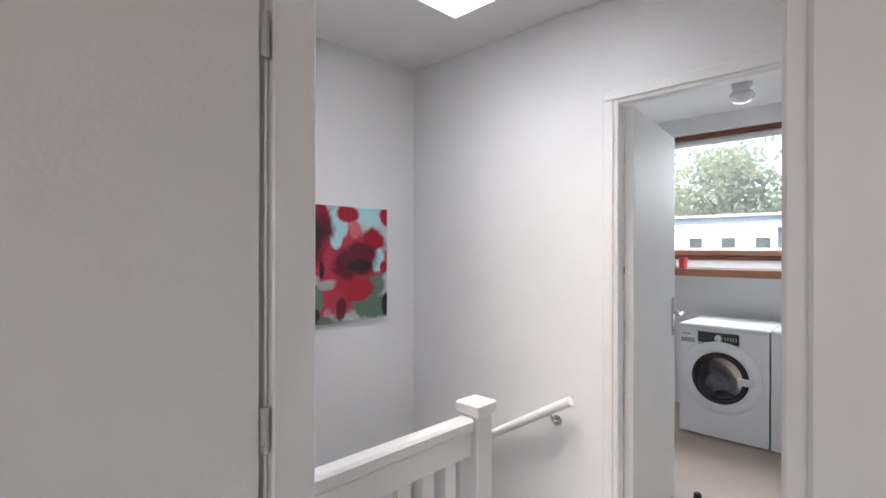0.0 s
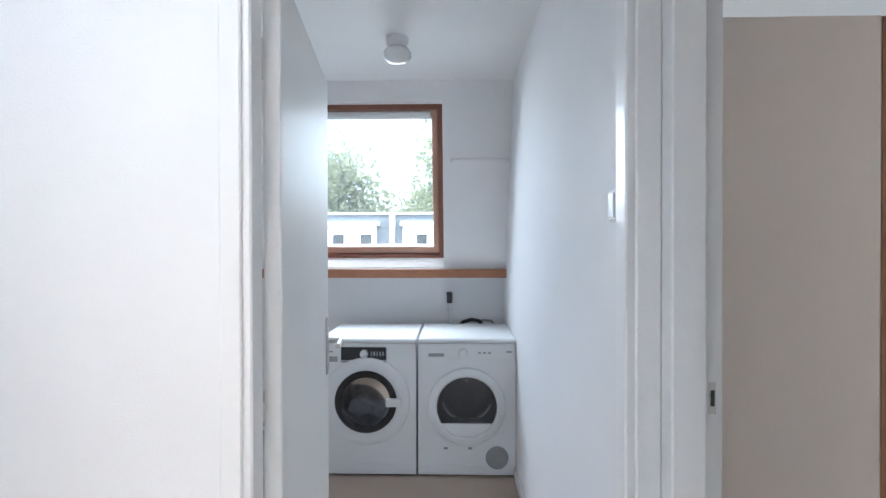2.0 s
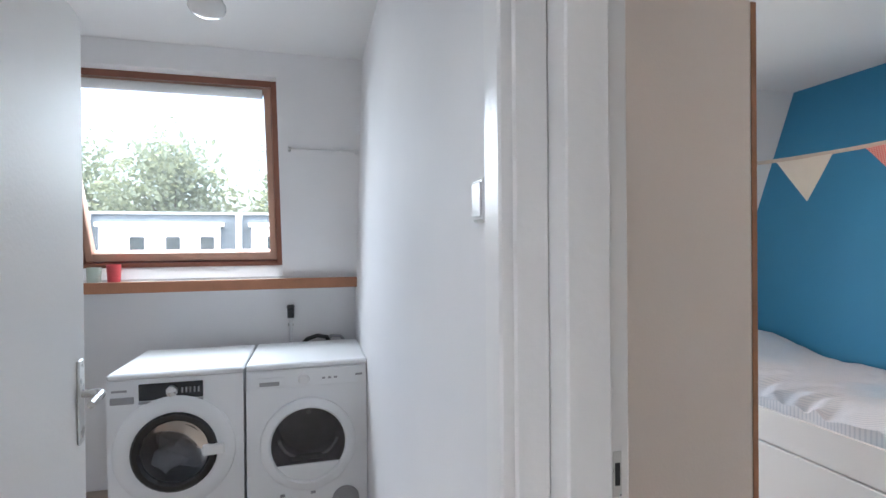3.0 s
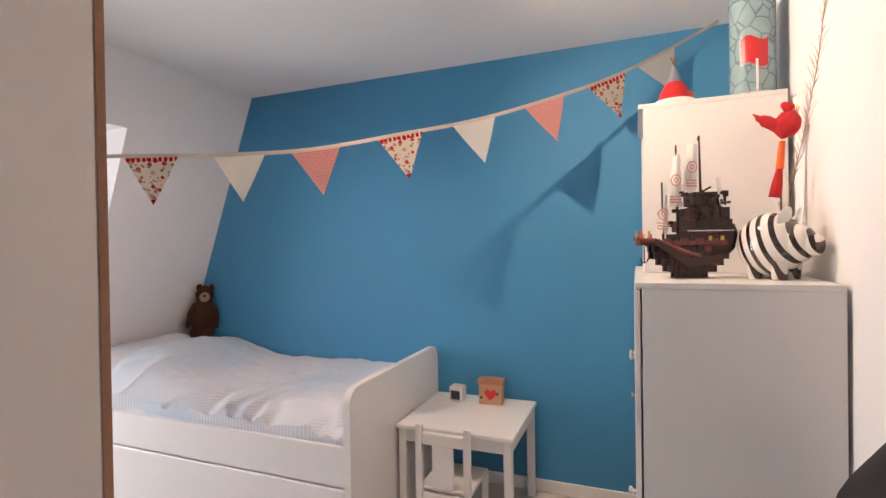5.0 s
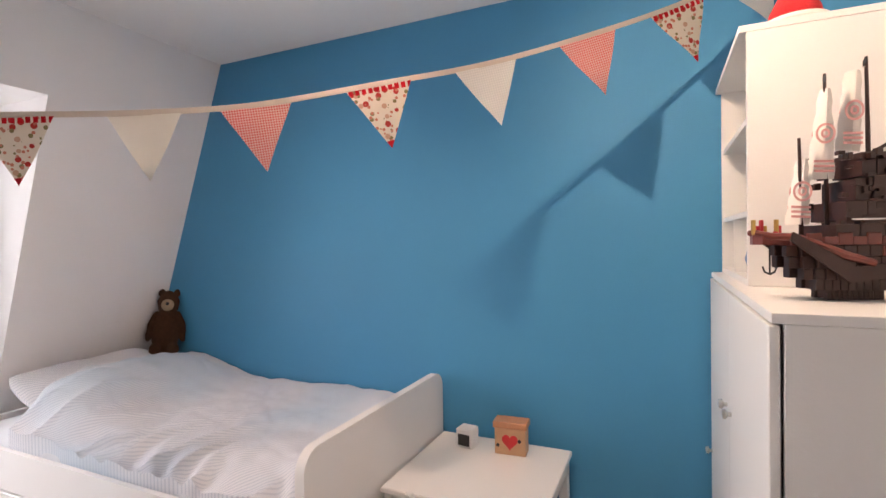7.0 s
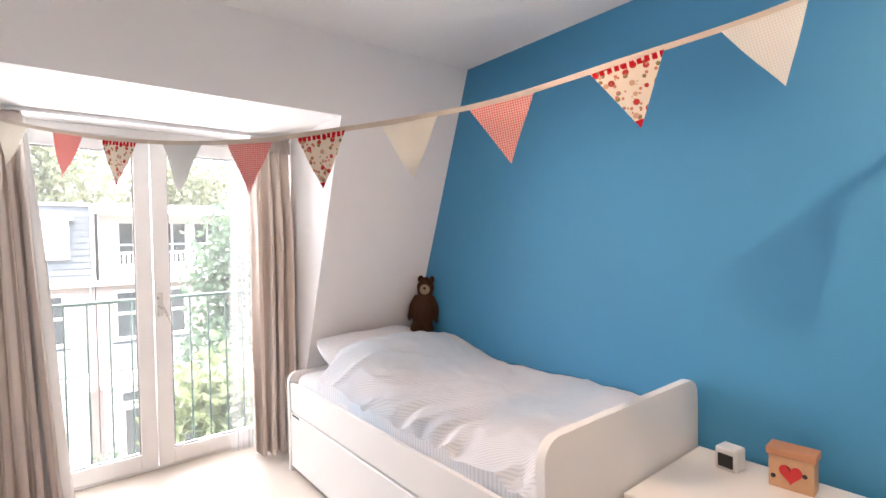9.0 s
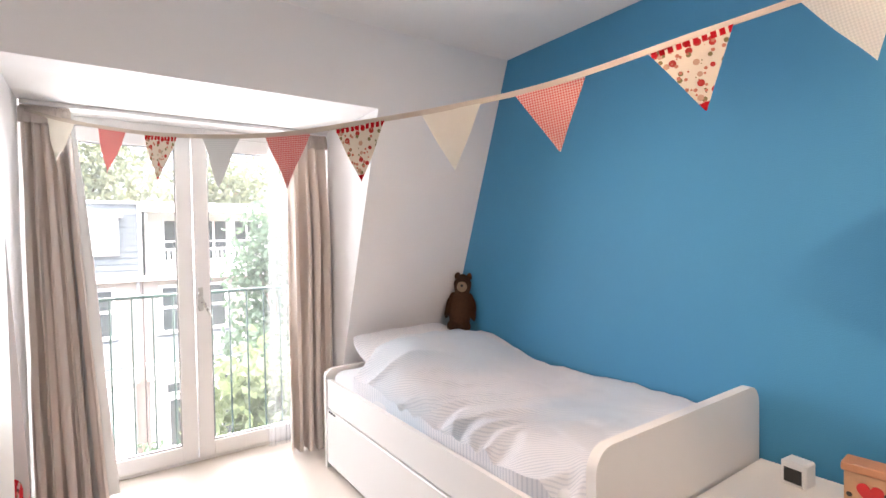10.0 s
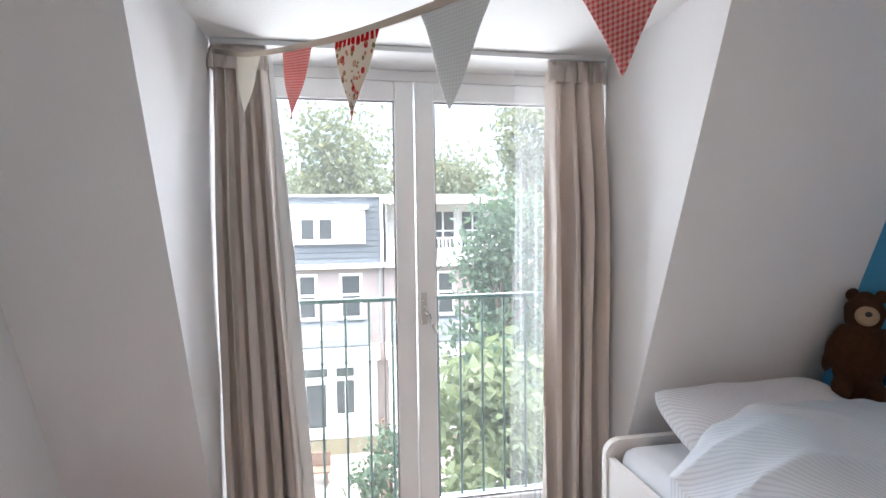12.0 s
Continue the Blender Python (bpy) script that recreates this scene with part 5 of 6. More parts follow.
    bow = part("bow_deck", prism([(0.10, -0.032), (0.165, -0.022), (0.172, 0.0), (0.165, 0.022), (0.10, 0.032)], 0.016, "z", 0.092), HULLR, s, "reddish brown bow deck", smooth=False)
    for i in range(9):
        x, y = 0.108 + 0.007 * i, rng.uniform(-0.018, 0.018)
        part("bow_stud", boxes((x, y - 0.004, 0.1085, x + 0.006, y + 0.004, 0.114 + 0.010 * (i % 3)), bevel=0.0008), REDPL if i % 2 else GOLD, bow, smooth=False)
    part("anchor", joined(tube([(0.150, 0.02, 0.090), (0.150, 0.02, 0.045)], 0.0016, 6), tube([(0.136, 0.02, 0.056), (0.140, 0.02, 0.047), (0.150, 0.02, 0.043), (0.160, 0.02, 0.047), (0.164, 0.02, 0.056)], 0.0018, 6)), DARK, s, "black anchor")
    for x, h, z0 in ((-0.055, 0.40, 0.22), (0.025, 0.375, 0.09), (0.075, 0.27, 0.09)):
        part("mast", tube([(x, 0, z0), (x + 0.004, 0, h)], [0.0045, 0.0028], 8), HULL, s)

    def sail(x, z0, z1, w0, w1, ang):
        bm = bmesh.new()
        n = 8
        rows = []
        for i in range(n + 1):
            v = i / n
            w = w0 + (w1 - w0) * v + (0.004 if i % 2 else -0.002)
            rows.append([(x + 0.004 + 0.012 * math.sin(math.pi * (u + 0.5)) - 0.012, u * w + 0.010 * v, z0 + (z1 - z0) * v) for u in (-0.5, -0.25, 0, 0.25, 0.5)])
        for off in (0, -0.0015):
            vs = [[bm.verts.new((p[0] + off, p[1], p[2])) for p in r] for r in rows]
            for a, b in zip(vs, vs[1:]):
                for k in range(4):
                    bm.faces.new((a[k], a[k + 1], b[k + 1], b[k]) if off == 0 else (b[k], b[k + 1], a[k + 1], a[k]))
        bmesh.ops.rotate(bm, verts=bm.verts, cent=(x, 0, 0), matrix=Matrix.Rotation(radians(ang), 3, "Z"))
        return bm

    for x, z0, z1, w0, w1, ang in ((-0.02, 0.245, 0.378, 0.044, 0.030, 82), (0.035, 0.20, 0.35, 0.050, 0.020, 76), (0.080, 0.125, 0.235, 0.044, 0.020, 78)):
        sl = part("sail", sail(x, z0, z1, w0, w1, ang), SAIL, s, "white sail with a faded red print")
        turn = Matrix.Translation((x, 0, 0)) @ Matrix.Rotation(radians(ang), 4, "Z")
        zc = z0 + (z1 - z0) * 0.5
        for off in (0.007, -0.011):
            part("sail_print", lathe([(0.017, 0), (0.017, 0.0008), (0.013, 0.0008), (0.013, 0)], 20, turn @ pose(off, 0.004, zc, 0, 90, 0)), PINK, sl)
            part("sail_print", lathe([(0.008, 0), (0.008, 0.0008), (0.004, 0.0008), (0.004, 0)], 16, turn @ pose(off, 0.004, zc, 0, 90, 0)), PINK, sl)
            for k in range(3):
                part("sail_print", prism([(-0.016, z0 + 0.012 + 0.008 * k), (0.018, z0 + 0.010 + 0.008 * k), (0.018, z0 + 0.014 + 0.008 * k), (-0.016, z0 + 0.016 + 0.008 * k)], 0.0008, "x", off), PINK, sl, m=turn)
    for x, z in ((-0.045, 0.395), (0.032, 0.37)):
        part("pennant", prism([(0, 0), (0.018, 0.004), (0.016, 0.012), (0, 0.010)], 0.0015, "y", -0.0007), DARK, s, m=pose(x, 0, z - 0.012, 0, 0, 70))
    part("banner", boxes((-0.008, -0.002, 0.0, 0.008, 0.0, 0.085), bevel=0.0005), SAIL, s, "white banner with dark marks", m=pose(-0.105, 0.045, 0.195, 0, 14, 10))
    for k in range(4):
        part("banner_mark", boxes((-0.004, -0.0035, 0.012 + 0.016 * k, 0.004, -0.0022, 0.021 + 0.016 * k)), DARK, s, m=pose(-0.105, 0.045, 0.195, 0, 14, 10))
    part("yard", tube([(-0.09, 0.0, 0.255), (-0.03, 0.0, 0.228)], 0.003, 6), HULL, s)


ship()

# ---- piggy bank ----
pg = thing("piggy_bank", pose(2.145, -2.850, CZ + 0.001, 0, 0, 226) @ Matrix.Diagonal((0.82, 0.86, 0.94, 1)), "glazed ceramic piggy bank with dark zebra stripes", "piggy bank")
bm = bmesh.new()
bm_ball(bm, (-0.012, 0, 0.120), (0.124, 0.106, 0.111), 34, 22)
bm_ball(bm, (0.088, 0, 0.125), (0.062, 0.062, 0.064), 24, 16)
bm_lathe(bm, [(0, 0.0), (0.030, 0.002), (0.036, 0.010), (0.038, 0.03), (0.046, 0.06)], 22, pose(0.168, 0, 0.120, 0, -90, 0))
part("body", bm, ZEBRA, pg)
for x in (-0.065, 0.055):
    for y in (-0.048, 0.048):
        part("leg", lathe([(0, 0), (0.022, 0), (0.026, 0.005), (0.028, 0.03), (0.032, 0.07)], 16, pose(x * 0.8, y * 0.85, 0)), ZEBRA, pg)
for s in (-1, 1):
    bm = bmesh.new()
    bm_ball(bm, (0, 0, 0.022), (0.010, 0.026, 0.036), 14, 10)
    part("ear", bm, SAIL, pg, "white ear", m=pose(0.055, 0.048 * s, 0.195, 24 * s, 18, 20 * s))
part("tail", tube([(-0.135, 0, 0.15), (-0.150, 0.005, 0.165), (-0.146, 0.012, 0.178), (-0.138, 0.006, 0.170)], 0.006, 8), SAIL, pg)

# ---- vase with a feather bird and a dry branch ----
vs_ = thing("narrow_vase", pose(2.315, -2.915, CZ + 0.001), "slim white vase behind the piggy bank", "vase")
part("vase_body", lathe([(0, 0), (0.032, 0), (0.036, 0.05), (0.026, 0.16), (0.017, 0.23), (0.020, 0.26), (0.016, 0.26), (0.012, 0.22), (0, 0.02)], 24), SAIL, vs_)
bd_ = thing("feather_bird", pose(2.295, -2.905, CZ + 0.26), "red feather bird on an orange stick in the vase", "decoration")
part("stick", tube([(0, 0, -0.12), (0, 0, 0.02)], 0.003, 6), TWIG, bd_)
part("tail_tassel", tube([(0.004, 0.018, 0.02), (0.002, 0.012, 0.065), (0.0, 0.004, 0.12)], [0.020, 0.017, 0.010], 12), RED, bd_, "red tassel")
part("orange_stem", tube([(0, 0.004, 0.118), (0, -0.004, 0.215)], [0.013, 0.010], 12), ORANGE, bd_, "orange stem")
bm = bmesh.new()
bm_ball(bm, (0, -0.020, 0.272), (0.032, 0.040, 0.050), 20, 14, pose(0, 0, 0, 20, 0, 0))
bm_ball(bm, (0, 0.036, 0.284), (0.016, 0.046, 0.020), 16, 10, pose(0, 0, 0, 34, 0, 0))
bm_ball(bm, (0, -0.018, 0.335), (0.016, 0.022, 0.018), 12, 8)
for v in bm.verts:
    v.co += 0.007 * noise.noise_vector(v.co * 40)
part("feathers", bm, RED, bd_, "fluffy red feathers")
part("beak", lathe([(0, 0.028), (0.005, 0.012), (0.008, 0)], 10, pose(0, 0.066, 0.304, -50, 0, 0)), RED, bd_)
for k in range(4):
    part("gold_straw", tube([(0, -0.030 - 0.006 * k, 0.30), (0.0, -0.040 - 0.009 * k, 0.365 + 0.006 * k)], 0.0022, 6), GOLD, bd_)

br = thing("dry_branch", pose(2.318, -2.915, CZ + 0.24), "dry feathery grass plume standing in the vase", "dried grass")
spine = [Vector((0.0, 0.0, -0.1)), Vector((-0.085, -0.012, 0.10)), Vector((-0.18, -0.022, 0.26)), Vector((-0.27, -0.028, 0.42)), Vector((-0.34, -0.028, 0.58)), Vector((-0.385, -0.02, 0.73))]
part("stem", tube(spine, [0.0018, 0.0018, 0.0016, 0.0014, 0.001, 0.0008], 6), STRAW, br)
rng = random.Random(9)
plume = bmesh.new()
for k in range(120):
    f = 0.16 + 0.84 * k / 120
    i = min(int(f * 5), 4)
    p = spine[i].lerp(spine[i + 1], f * 5 - i)
    an, ln = rng.uniform(0, 2 * math.pi), rng.uniform(0.02, 0.06)
    d = Vector((math.cos(an) * 0.55, min(0.3, math.sin(an) * 0.55), 1.0)).normalized()
    q = p + d * ln
    q.y = max(q.y, -0.058)
    bm_tube(plume, [p, p.lerp(q, 0.5) + Vector((0, 0, 0.003)), q], [0.0006, 0.0008, 0.0003], 4)
part("plume", plume, STRAW, br)

# ---- on top of the upper cabinet ----
tn = thing("round_tin", pose(2.535, -2.868, UZ + 0.001), "tall round tin printed with a teal map and a red flag", "tin")
part("tin_body", lathe([(0, 0), (0.078, 0), (0.080, 0.004), (0.080, 0.37), (0.078, 0.374)], 36), TIN, tn)
part("lid", lathe([(0.0, 0.405), (0.074, 0.405), (0.082, 0.398), (0.083, 0.375), (0.080, 0.372)], 36), TIN, tn)
part("rim", lathe([(0.080, 0.0), (0.083, 0.002), (0.083, 0.008), (0.080, 0.010)], 36), STEEL, tn)
flag = bmesh.new()
cols = []
for k in range(9):
    a = radians(140 + 8.5 * k)
    wav = 0.012 * math.sin(k * 0.75)
    cols.append([flag.verts.new((r * math.cos(a), r * math.sin(a), z + wav)) for z in (0.11, 0.215) for r in (0.0805, 0.082)])
for a, b in zip(cols, cols[1:]):
    flag.faces.new((a[1], b[1], b[3], a[3]))
    flag.faces.new((a[0], a[2], b[2], b[0]))
    flag.faces.new((a[2], a[3], b[3], b[2]))
    flag.faces.new((a[0], b[0], b[1], a[1]))
flag.faces.new(cols[0])
flag.faces.new(cols[-1])
part("printed_flag", flag, REDPL, tn, "printed red flag")
part("printed_pole", prism([(-0.004, 0.01), (0.004, 0.01), (0.004, 0.13), (-0.004, 0.13)], 0.002, "x", -0.0822), SAIL, tn)

tp = thing("toy_tepee", pose(2.53, -2.585, UZ + 0.001), "small felt tepee, red below and grey above, on a white base", "toy tepee")
part("base", lathe([(0, 0), (0.078, 0), (0.082, 0.008), (0.078, 0.018), (0, 0.020)], 30), SAIL, tp, "round white base")
part("lower_cone", lathe([(0.062, 0.020), (0.064, 0.026), (0.058, 0.05), (0.040, 0.085), (0.030, 0.098)], 26), RED, tp, "red felt cone")
part("upper_cone", lathe([(0.031, 0.096), (0.022, 0.12), (0.010, 0.158), (0, 0.160)], 26), GREYF, tp, "grey-blue felt top")
for k in range(5):
    a = 1.26 * k
    part("stick", tube([(0.008 * math.cos(a), 0.008 * math.sin(a), 0.15), (-0.016 * math.cos(a), -0.016 * math.sin(a), 0.205)], 0.002, 6), TWIG, tp)
of = thing("orange_figure", pose(2.62, -2.655, UZ + 0.001), "tiny orange wooden peg beside the tepee", "toy")
part("peg_body", lathe([(0, 0), (0.016, 0), (0.018, 0.03), (0.010, 0.055), (0.013, 0.07), (0, 0.085)], 18), ORANGE, of)

# ---- bunting ----
# lowest point of each flag, all in one upright plane; (y, height)
TIPS = [Vector((1.34 - 0.62 * y, y, z)) for y, z in ((0.90, 1.822), (0.579, 1.738), (0.302, 1.679), (-0.004, 1.635), (-0.301, 1.612), (-0.577, 1.618), (-0.876, 1.631),
                                                     (-1.158, 1.662), (-1.480, 1.737), (-1.780, 1.812), (-2.083, 1.920), (-2.367, 2.041), (-2.60, 2.170))]
KINDS = [FLAGW, FLAGR, FLAGF, FLAGG, FLAGR, FLAGF, FLAGW, FLAGR, FLAGF, FLAGG, FLAGR, FLAGF, FLAGG]
DROP, WIDE = 0.196, 0.205
FALL = []
for i in range(len(TIPS)):
    run = TIPS[min(i + 1, len(TIPS) - 1)] - TIPS[max(i - 1, 0)]
    up = Vector((0, 0, 1)) - run.normalized() * run.normalized().z
    FALL.append(up.normalized())
knots = [Vector((0.640, 1.05, 2.085))] + [p + DROP * up for p, up in zip(TIPS, FALL)] + [Vector((3.02, -2.82, 2.515))]
bt = thing("bunting", pose(1.9, -0.8, 1.8), "bunting of red, cream and floral cotton flags on a cream tape", "bunting")


def curve_at(s):
    i = min(max(int(s), 0), len(knots) - 2)
    p0, p1, p2, p3 = knots[max(i - 1, 0)], knots[i], knots[i + 1], knots[min(i + 2, len(knots) - 1)]
    t = s - i
    return 0.5 * ((2 * p1) + (p2 - p0) * t + (2 * p0 - 5 * p1 + 4 * p2 - p3) * t * t + (3 * p1 - p0 - 3 * p2 + p3) * t ** 3)


tape = bmesh.new()
prev = None
for k in range(8 * (len(knots) - 1) + 1):
    s = k / 8
    p, d = curve_at(s), curve_at(min(s + 0.05, len(knots) - 1.001)) - curve_at(max(s - 0.05, 0))
    side = Vector((-d.y, d.x, 0)).normalized() * 0.0016
    ring = [tape.verts.new(p + q) for q in (side + Vector((0, 0, 0.011)), -side + Vector((0, 0, 0.011)), -side - Vector((0, 0, 0.006)), side - Vector((0, 0, 0.006)))]
    if prev:
        for j in range(4):
            tape.faces.new((prev[j], prev[(j + 1) % 4], ring[(j + 1) % 4], ring[j]))
    prev = ring
wpart("tape", tape, TAPE, bt, "cream cotton tape")


def flag_mesh(seed):
    bm = bmesh.new()
    n, r = 8, random.Random(seed)
    a, b = r.uniform(-1, 1), r.uniform(0, 6)
    for off in (0.0008, -0.0008):
        rows = []
        for i in range(n + 1):
            v = i / n
            half = WIDE / 2 * (1 - v) + 0.001
            rows.append([bm.verts.new((u * half, off + 0.004 * a * v * v + 0.004 * math.sin(6 * v + b) * u, -DROP * v - 0.004)) for u in (-1, -0.5, 0, 0.5, 1)])
        for p, q in zip(rows, rows[1:]):
            for k in range(4):
                bm.faces.new((p[k], p[k + 1], q[k + 1], q[k]))
    return bm


for i, (kind, seed) in enumerate(zip(KINDS, range(len(TIPS)))):
    s = i + 1
    d = curve_at(min(s + 0.25, len(knots) - 1.001)) - curve_at(s - 0.25)
    yaw, dip = math.degrees(math.atan2(d.y, d.x)), math.degrees(math.atan2(d.z, math.hypot(d.x, d.y)))
    m = here(bt).inverted() @ Matrix.Translation(knots[s]) @ pose(0, 0, 0, 0, -dip, yaw)
    part("flag", flag_mesh(seed), kind, bt, {FLAGW: "cream cotton flag", FLAGR: "red gingham flag", FLAGF: "floral flag with a red edge", FLAGG: "pale grey checked flag"}[kind], m=m)

# ---- curtains ----


def curtain(xa0, xa1, xb0, xb1, folds, z0, z1, y, deep, seed):
    """Pleated cloth from xa0..xa1 at the top to xb0..xb1 at the bottom, with a closed back."""
    r = random.Random(seed)
    ph = [r.uniform(-0.5, 0.5) for _ in range(folds * 2 + 3)]
    bm = bmesh.new()
    nu, nv = folds * 14, 30
    sheets = []
    for off in (0.0, 0.004):
        rows = []
        for j in range(nv + 1):
            v = j / nv
            row = []
            for i in range(nu + 1):
                u = i / nu
                k = int(u * folds * 2)
                f = u * folds * 2 * math.pi + 0.9 * ph[k] * math.sin(math.pi * (u * folds * 2 - k)) + (0.5 * math.sin(3 * v + 6 * u + seed) + 1.1 * noise.noise((u * 5.0, v * 1.4, seed * 3.7)) + 0.5 * noise.noise((u * 11.0, v * 2.6, seed))) * smooth01(0.0, 0.12, v)
                amp = deep * (0.45 + 0.55 * smooth01(0.0, 0.35, v)) * (0.75 + 0.5 * ph[(k * 3) % len(ph)] + 0.5 * noise.noise((u * 7.0, v * 1.2, seed + 4.0)))
                w = 1 - 2 * abs(math.sin(f / 2)) ** 0.75
                x = xa0 + (xa1 - xa0) * u + ((xb0 - xa0) + ((xb1 - xb0) - (xa1 - xa0)) * u) * v
                row.append(bm.verts.new((x + 0.009 * math.sin(2 * f) * smooth01(0.0, 0.3, v), y + amp * w + off, z1 + (z0 - z1) * v)))
            rows.append(row)
        for a, b in zip(rows, rows[1:]):
            for i in range(nu):
                bm.faces.new((a[i], a[i + 1], b[i + 1], b[i]))
        sheets.append(rows)
    f, b = sheets
    for a, c in ((f[0], b[0]), (f[-1], b[-1])):
        for i in range(nu):
            bm.faces.new((a[i], c[i], c[i + 1], a[i + 1]))
    for e in (0, -1):
        for j in range(nv):
            bm.faces.new((f[j][e], f[j + 1][e], b[j + 1][e], b[j][e]))
    return bm


tr = thing("curtain_track", pose(1.43, 1.06, DZ), "white curtain track under the dormer ceiling", "curtain track")
wpart("track", boxes((DX0 + 0.01, 1.045, DZ - 0.022, DX1 - 0.01, 1.075, DZ - 0.001), bevel=0.002), PLASTIC, tr)
for nm, args, low in (("curtain", (0.632, 0.832, 0.640, 0.955, 5), 1), ("curtain", (1.968, 2.225, 1.950, 2.225, 4), 2)):
    ct = thing(nm, pose(args[0], 1.06, 0.02), "heavy beige linen curtain drawn aside", "curtain", "bedroom curtains")
    wpart("cloth", curtain(*args, 0.022, 2.022, 1.062, 0.078, low), CURT, ct)
    wpart("heading", curtain(args[0], args[1], args[0], args[1], args[4] * 4, 2.021, 2.114, 1.062, 0.036, low + 5), CURT, ct, "gathered heading tape")
lin = thing("curtain_lining", pose(0.9, 1.09, 0.03), "white lining showing beside the curtain", "curtain")
wpart("lining_cloth", curtain(0.80, 0.845, 0.84, 1.005, 2, 0.03, 2.10, 1.098, 0.010, 8), SHEER, lin)
vo = thing("voile_curtain", pose(1.86, 1.2, 0.03), "sheer white voile curtain hanging over the pane", "curtain")
wpart("voile", curtain(1.87, 2.15, 1.83, 2.13, 5, 0.03, 2.115, 1.20, 0.014, 12), VOILE, vo)

# ---- ceiling spots ----
sp = thing("ceiling_spotlight", pose(2.0, -1.69, BED_Z), "white ceiling bar with two lit spotlights", "spotlight")
part("bar", boxes((-0.025, -0.21, -0.022, 0.025, 0.21, -0.0005), bevel=0.006), PLASTIC, sp)
for (x, y), aim in (((1.955, -1.845), (2.75, -2.65, 1.3)), ((2.045, -1.53), (0.9, -0.6, 0.6))):
    d = (Vector(aim) - Vector((x, y, 2.455))).normalized()
    q = d.to_track_quat("Z", "Y").to_matrix().to_4x4()
    mm = here(sp).inverted() @ Matrix.Translation((x, y, 2.462)) @ q
    hd = part("spot_head", lathe([(0, -0.045), (0.020, -0.043), (0.028, -0.02), (0.032, 0.012), (0.029, 0.012), (0.024, -0.004)], 20), PLASTIC, sp, m=mm)
    part("bulb", lathe([(0.0, 0.004), (0.018, 0.002), (0.024, -0.004), (0.0, -0.006)], 18), BULB, hd, "glowing warm bulb")
    part("arm", tube([here(sp).inverted() @ Vector((x, y, BED_Z - 0.02)), here(sp).inverted() @ Vector((x, y, 2.475))], 0.006, 8), PLASTIC, sp)

# ---- wardrobe beside the door ----
wd = thing("wardrobe", pose(0.50, -1.37, 0), "tall beige wardrobe with a brown-edged door", "wardrobe")
WX0, WX1, WY0, WY1, WZ = 0.176, 0.812, -1.578, -1.160, 2.058
wpart("side", boxes((WX0, WY0, 0.0, WX1, WY0 + 0.018, WZ), bevel=0.0015), FOILW, wd)
wpart("side", boxes((WX0, WY1 - 0.018, 0.0, WX1, WY1, WZ), bevel=0.0015), FOILW, wd)
wpart("top", boxes((WX0, WY0 + 0.0185, WZ - 0.02, WX1, WY1 - 0.0185, WZ - 0.002)), FOILW, wd)
wpart("bottom", boxes((WX0, WY0 + 0.0185, 0.06, WX1, WY1 - 0.0185, 0.078)), FOILW, wd)
wpart("back", boxes((WX0, WY0 + 0.0185, 0.08, WX0 + 0.006, WY1 - 0.0185, WZ - 0.022)), FOILW, wd)
wpart("plinth", boxes((WX1 - 0.04, WY0 + 0.0185, 0.0, WX1 - 0.025, WY1 - 0.0185, 0.058)), FOILW, wd)
wdd = wpart("door", boxes((WX1 + 0.002, WY0 + 0.001, 0.062, WX1 + 0.018, WY1 - 0.001, WZ - 0.003)), FOILW, wd)
wpart("door_edge", boxes((WX1 + 0.002, WY0 - 0.001, 0.062, WX1 + 0.018, WY0 + 0.0008, WZ - 0.003)), RAWEDGE, wdd, "reddish brown wooden edge")
wpart("knob", lathe([(0, 0.024), (0.012, 0.022), (0.014, 0.014), (0.006, 0.008), (0.006, 0)], 14, pose(WX1 + 0.018, WY1 - 0.05, 1.0, 0, 90, 0)), STEEL, wdd)

# ---- back wall and window corner ----
jk = thing("dark_coat", pose(1.50, BACK_Y, 1.15), "dark quilted coat hanging on a wall hook", "coat")


def coat_radius(a, v):
    r = 0.05 + 0.20 * smooth01(0.0, 0.35, v) + 0.03 * v
    return r * (1 + 0.06 * math.sin(5 * a + 3 * v) + 0.05 * noise.noise((math.cos(a) * 2, math.sin(a) * 2, v * 5)))


bm = bmesh.new()
rows = []
for j in range(25):
    v = j / 24
    row = []
    for i in range(28):
        a = math.pi * i / 27
        r = coat_radius(a, v)
        row.append(bm.verts.new((1.50 + 0.93 * r * math.cos(a), BACK_Y + 0.004 + 0.60 * r * math.sin(a), 1.12 - 0.88 * v)))
    rows.append(row)
for a, b in zip(rows, rows[1:]):
    for i in range(27):
        bm.faces.new((a[i], a[i + 1], b[i + 1], b[i]))
    bm.faces.new((a[0], b[0], b[-1], a[-1]))
bm.faces.new(rows[0])
bm.faces.new(rows[-1])
wpart("coat_body", bm, JACKET, jk)
wpart("hook", tube([(1.50, BACK_Y + 0.002, 1.17), (1.50, BACK_Y + 0.04, 1.16), (1.50, BACK_Y + 0.05, 1.19)], 0.006, 8), STEEL, jk)
gl = thing("ribbon_garland", pose(1.615, BACK_Y, 1.0), "garland of teal and dark ribbon bows on the wall", "garland")
wpart("string", tube([(1.565, BACK_Y + 0.006, 1.55), (1.575, BACK_Y + 0.006, 1.35), (1.57, BACK_Y + 0.006, 1.15)], 0.0015, 6), TWIG, gl)
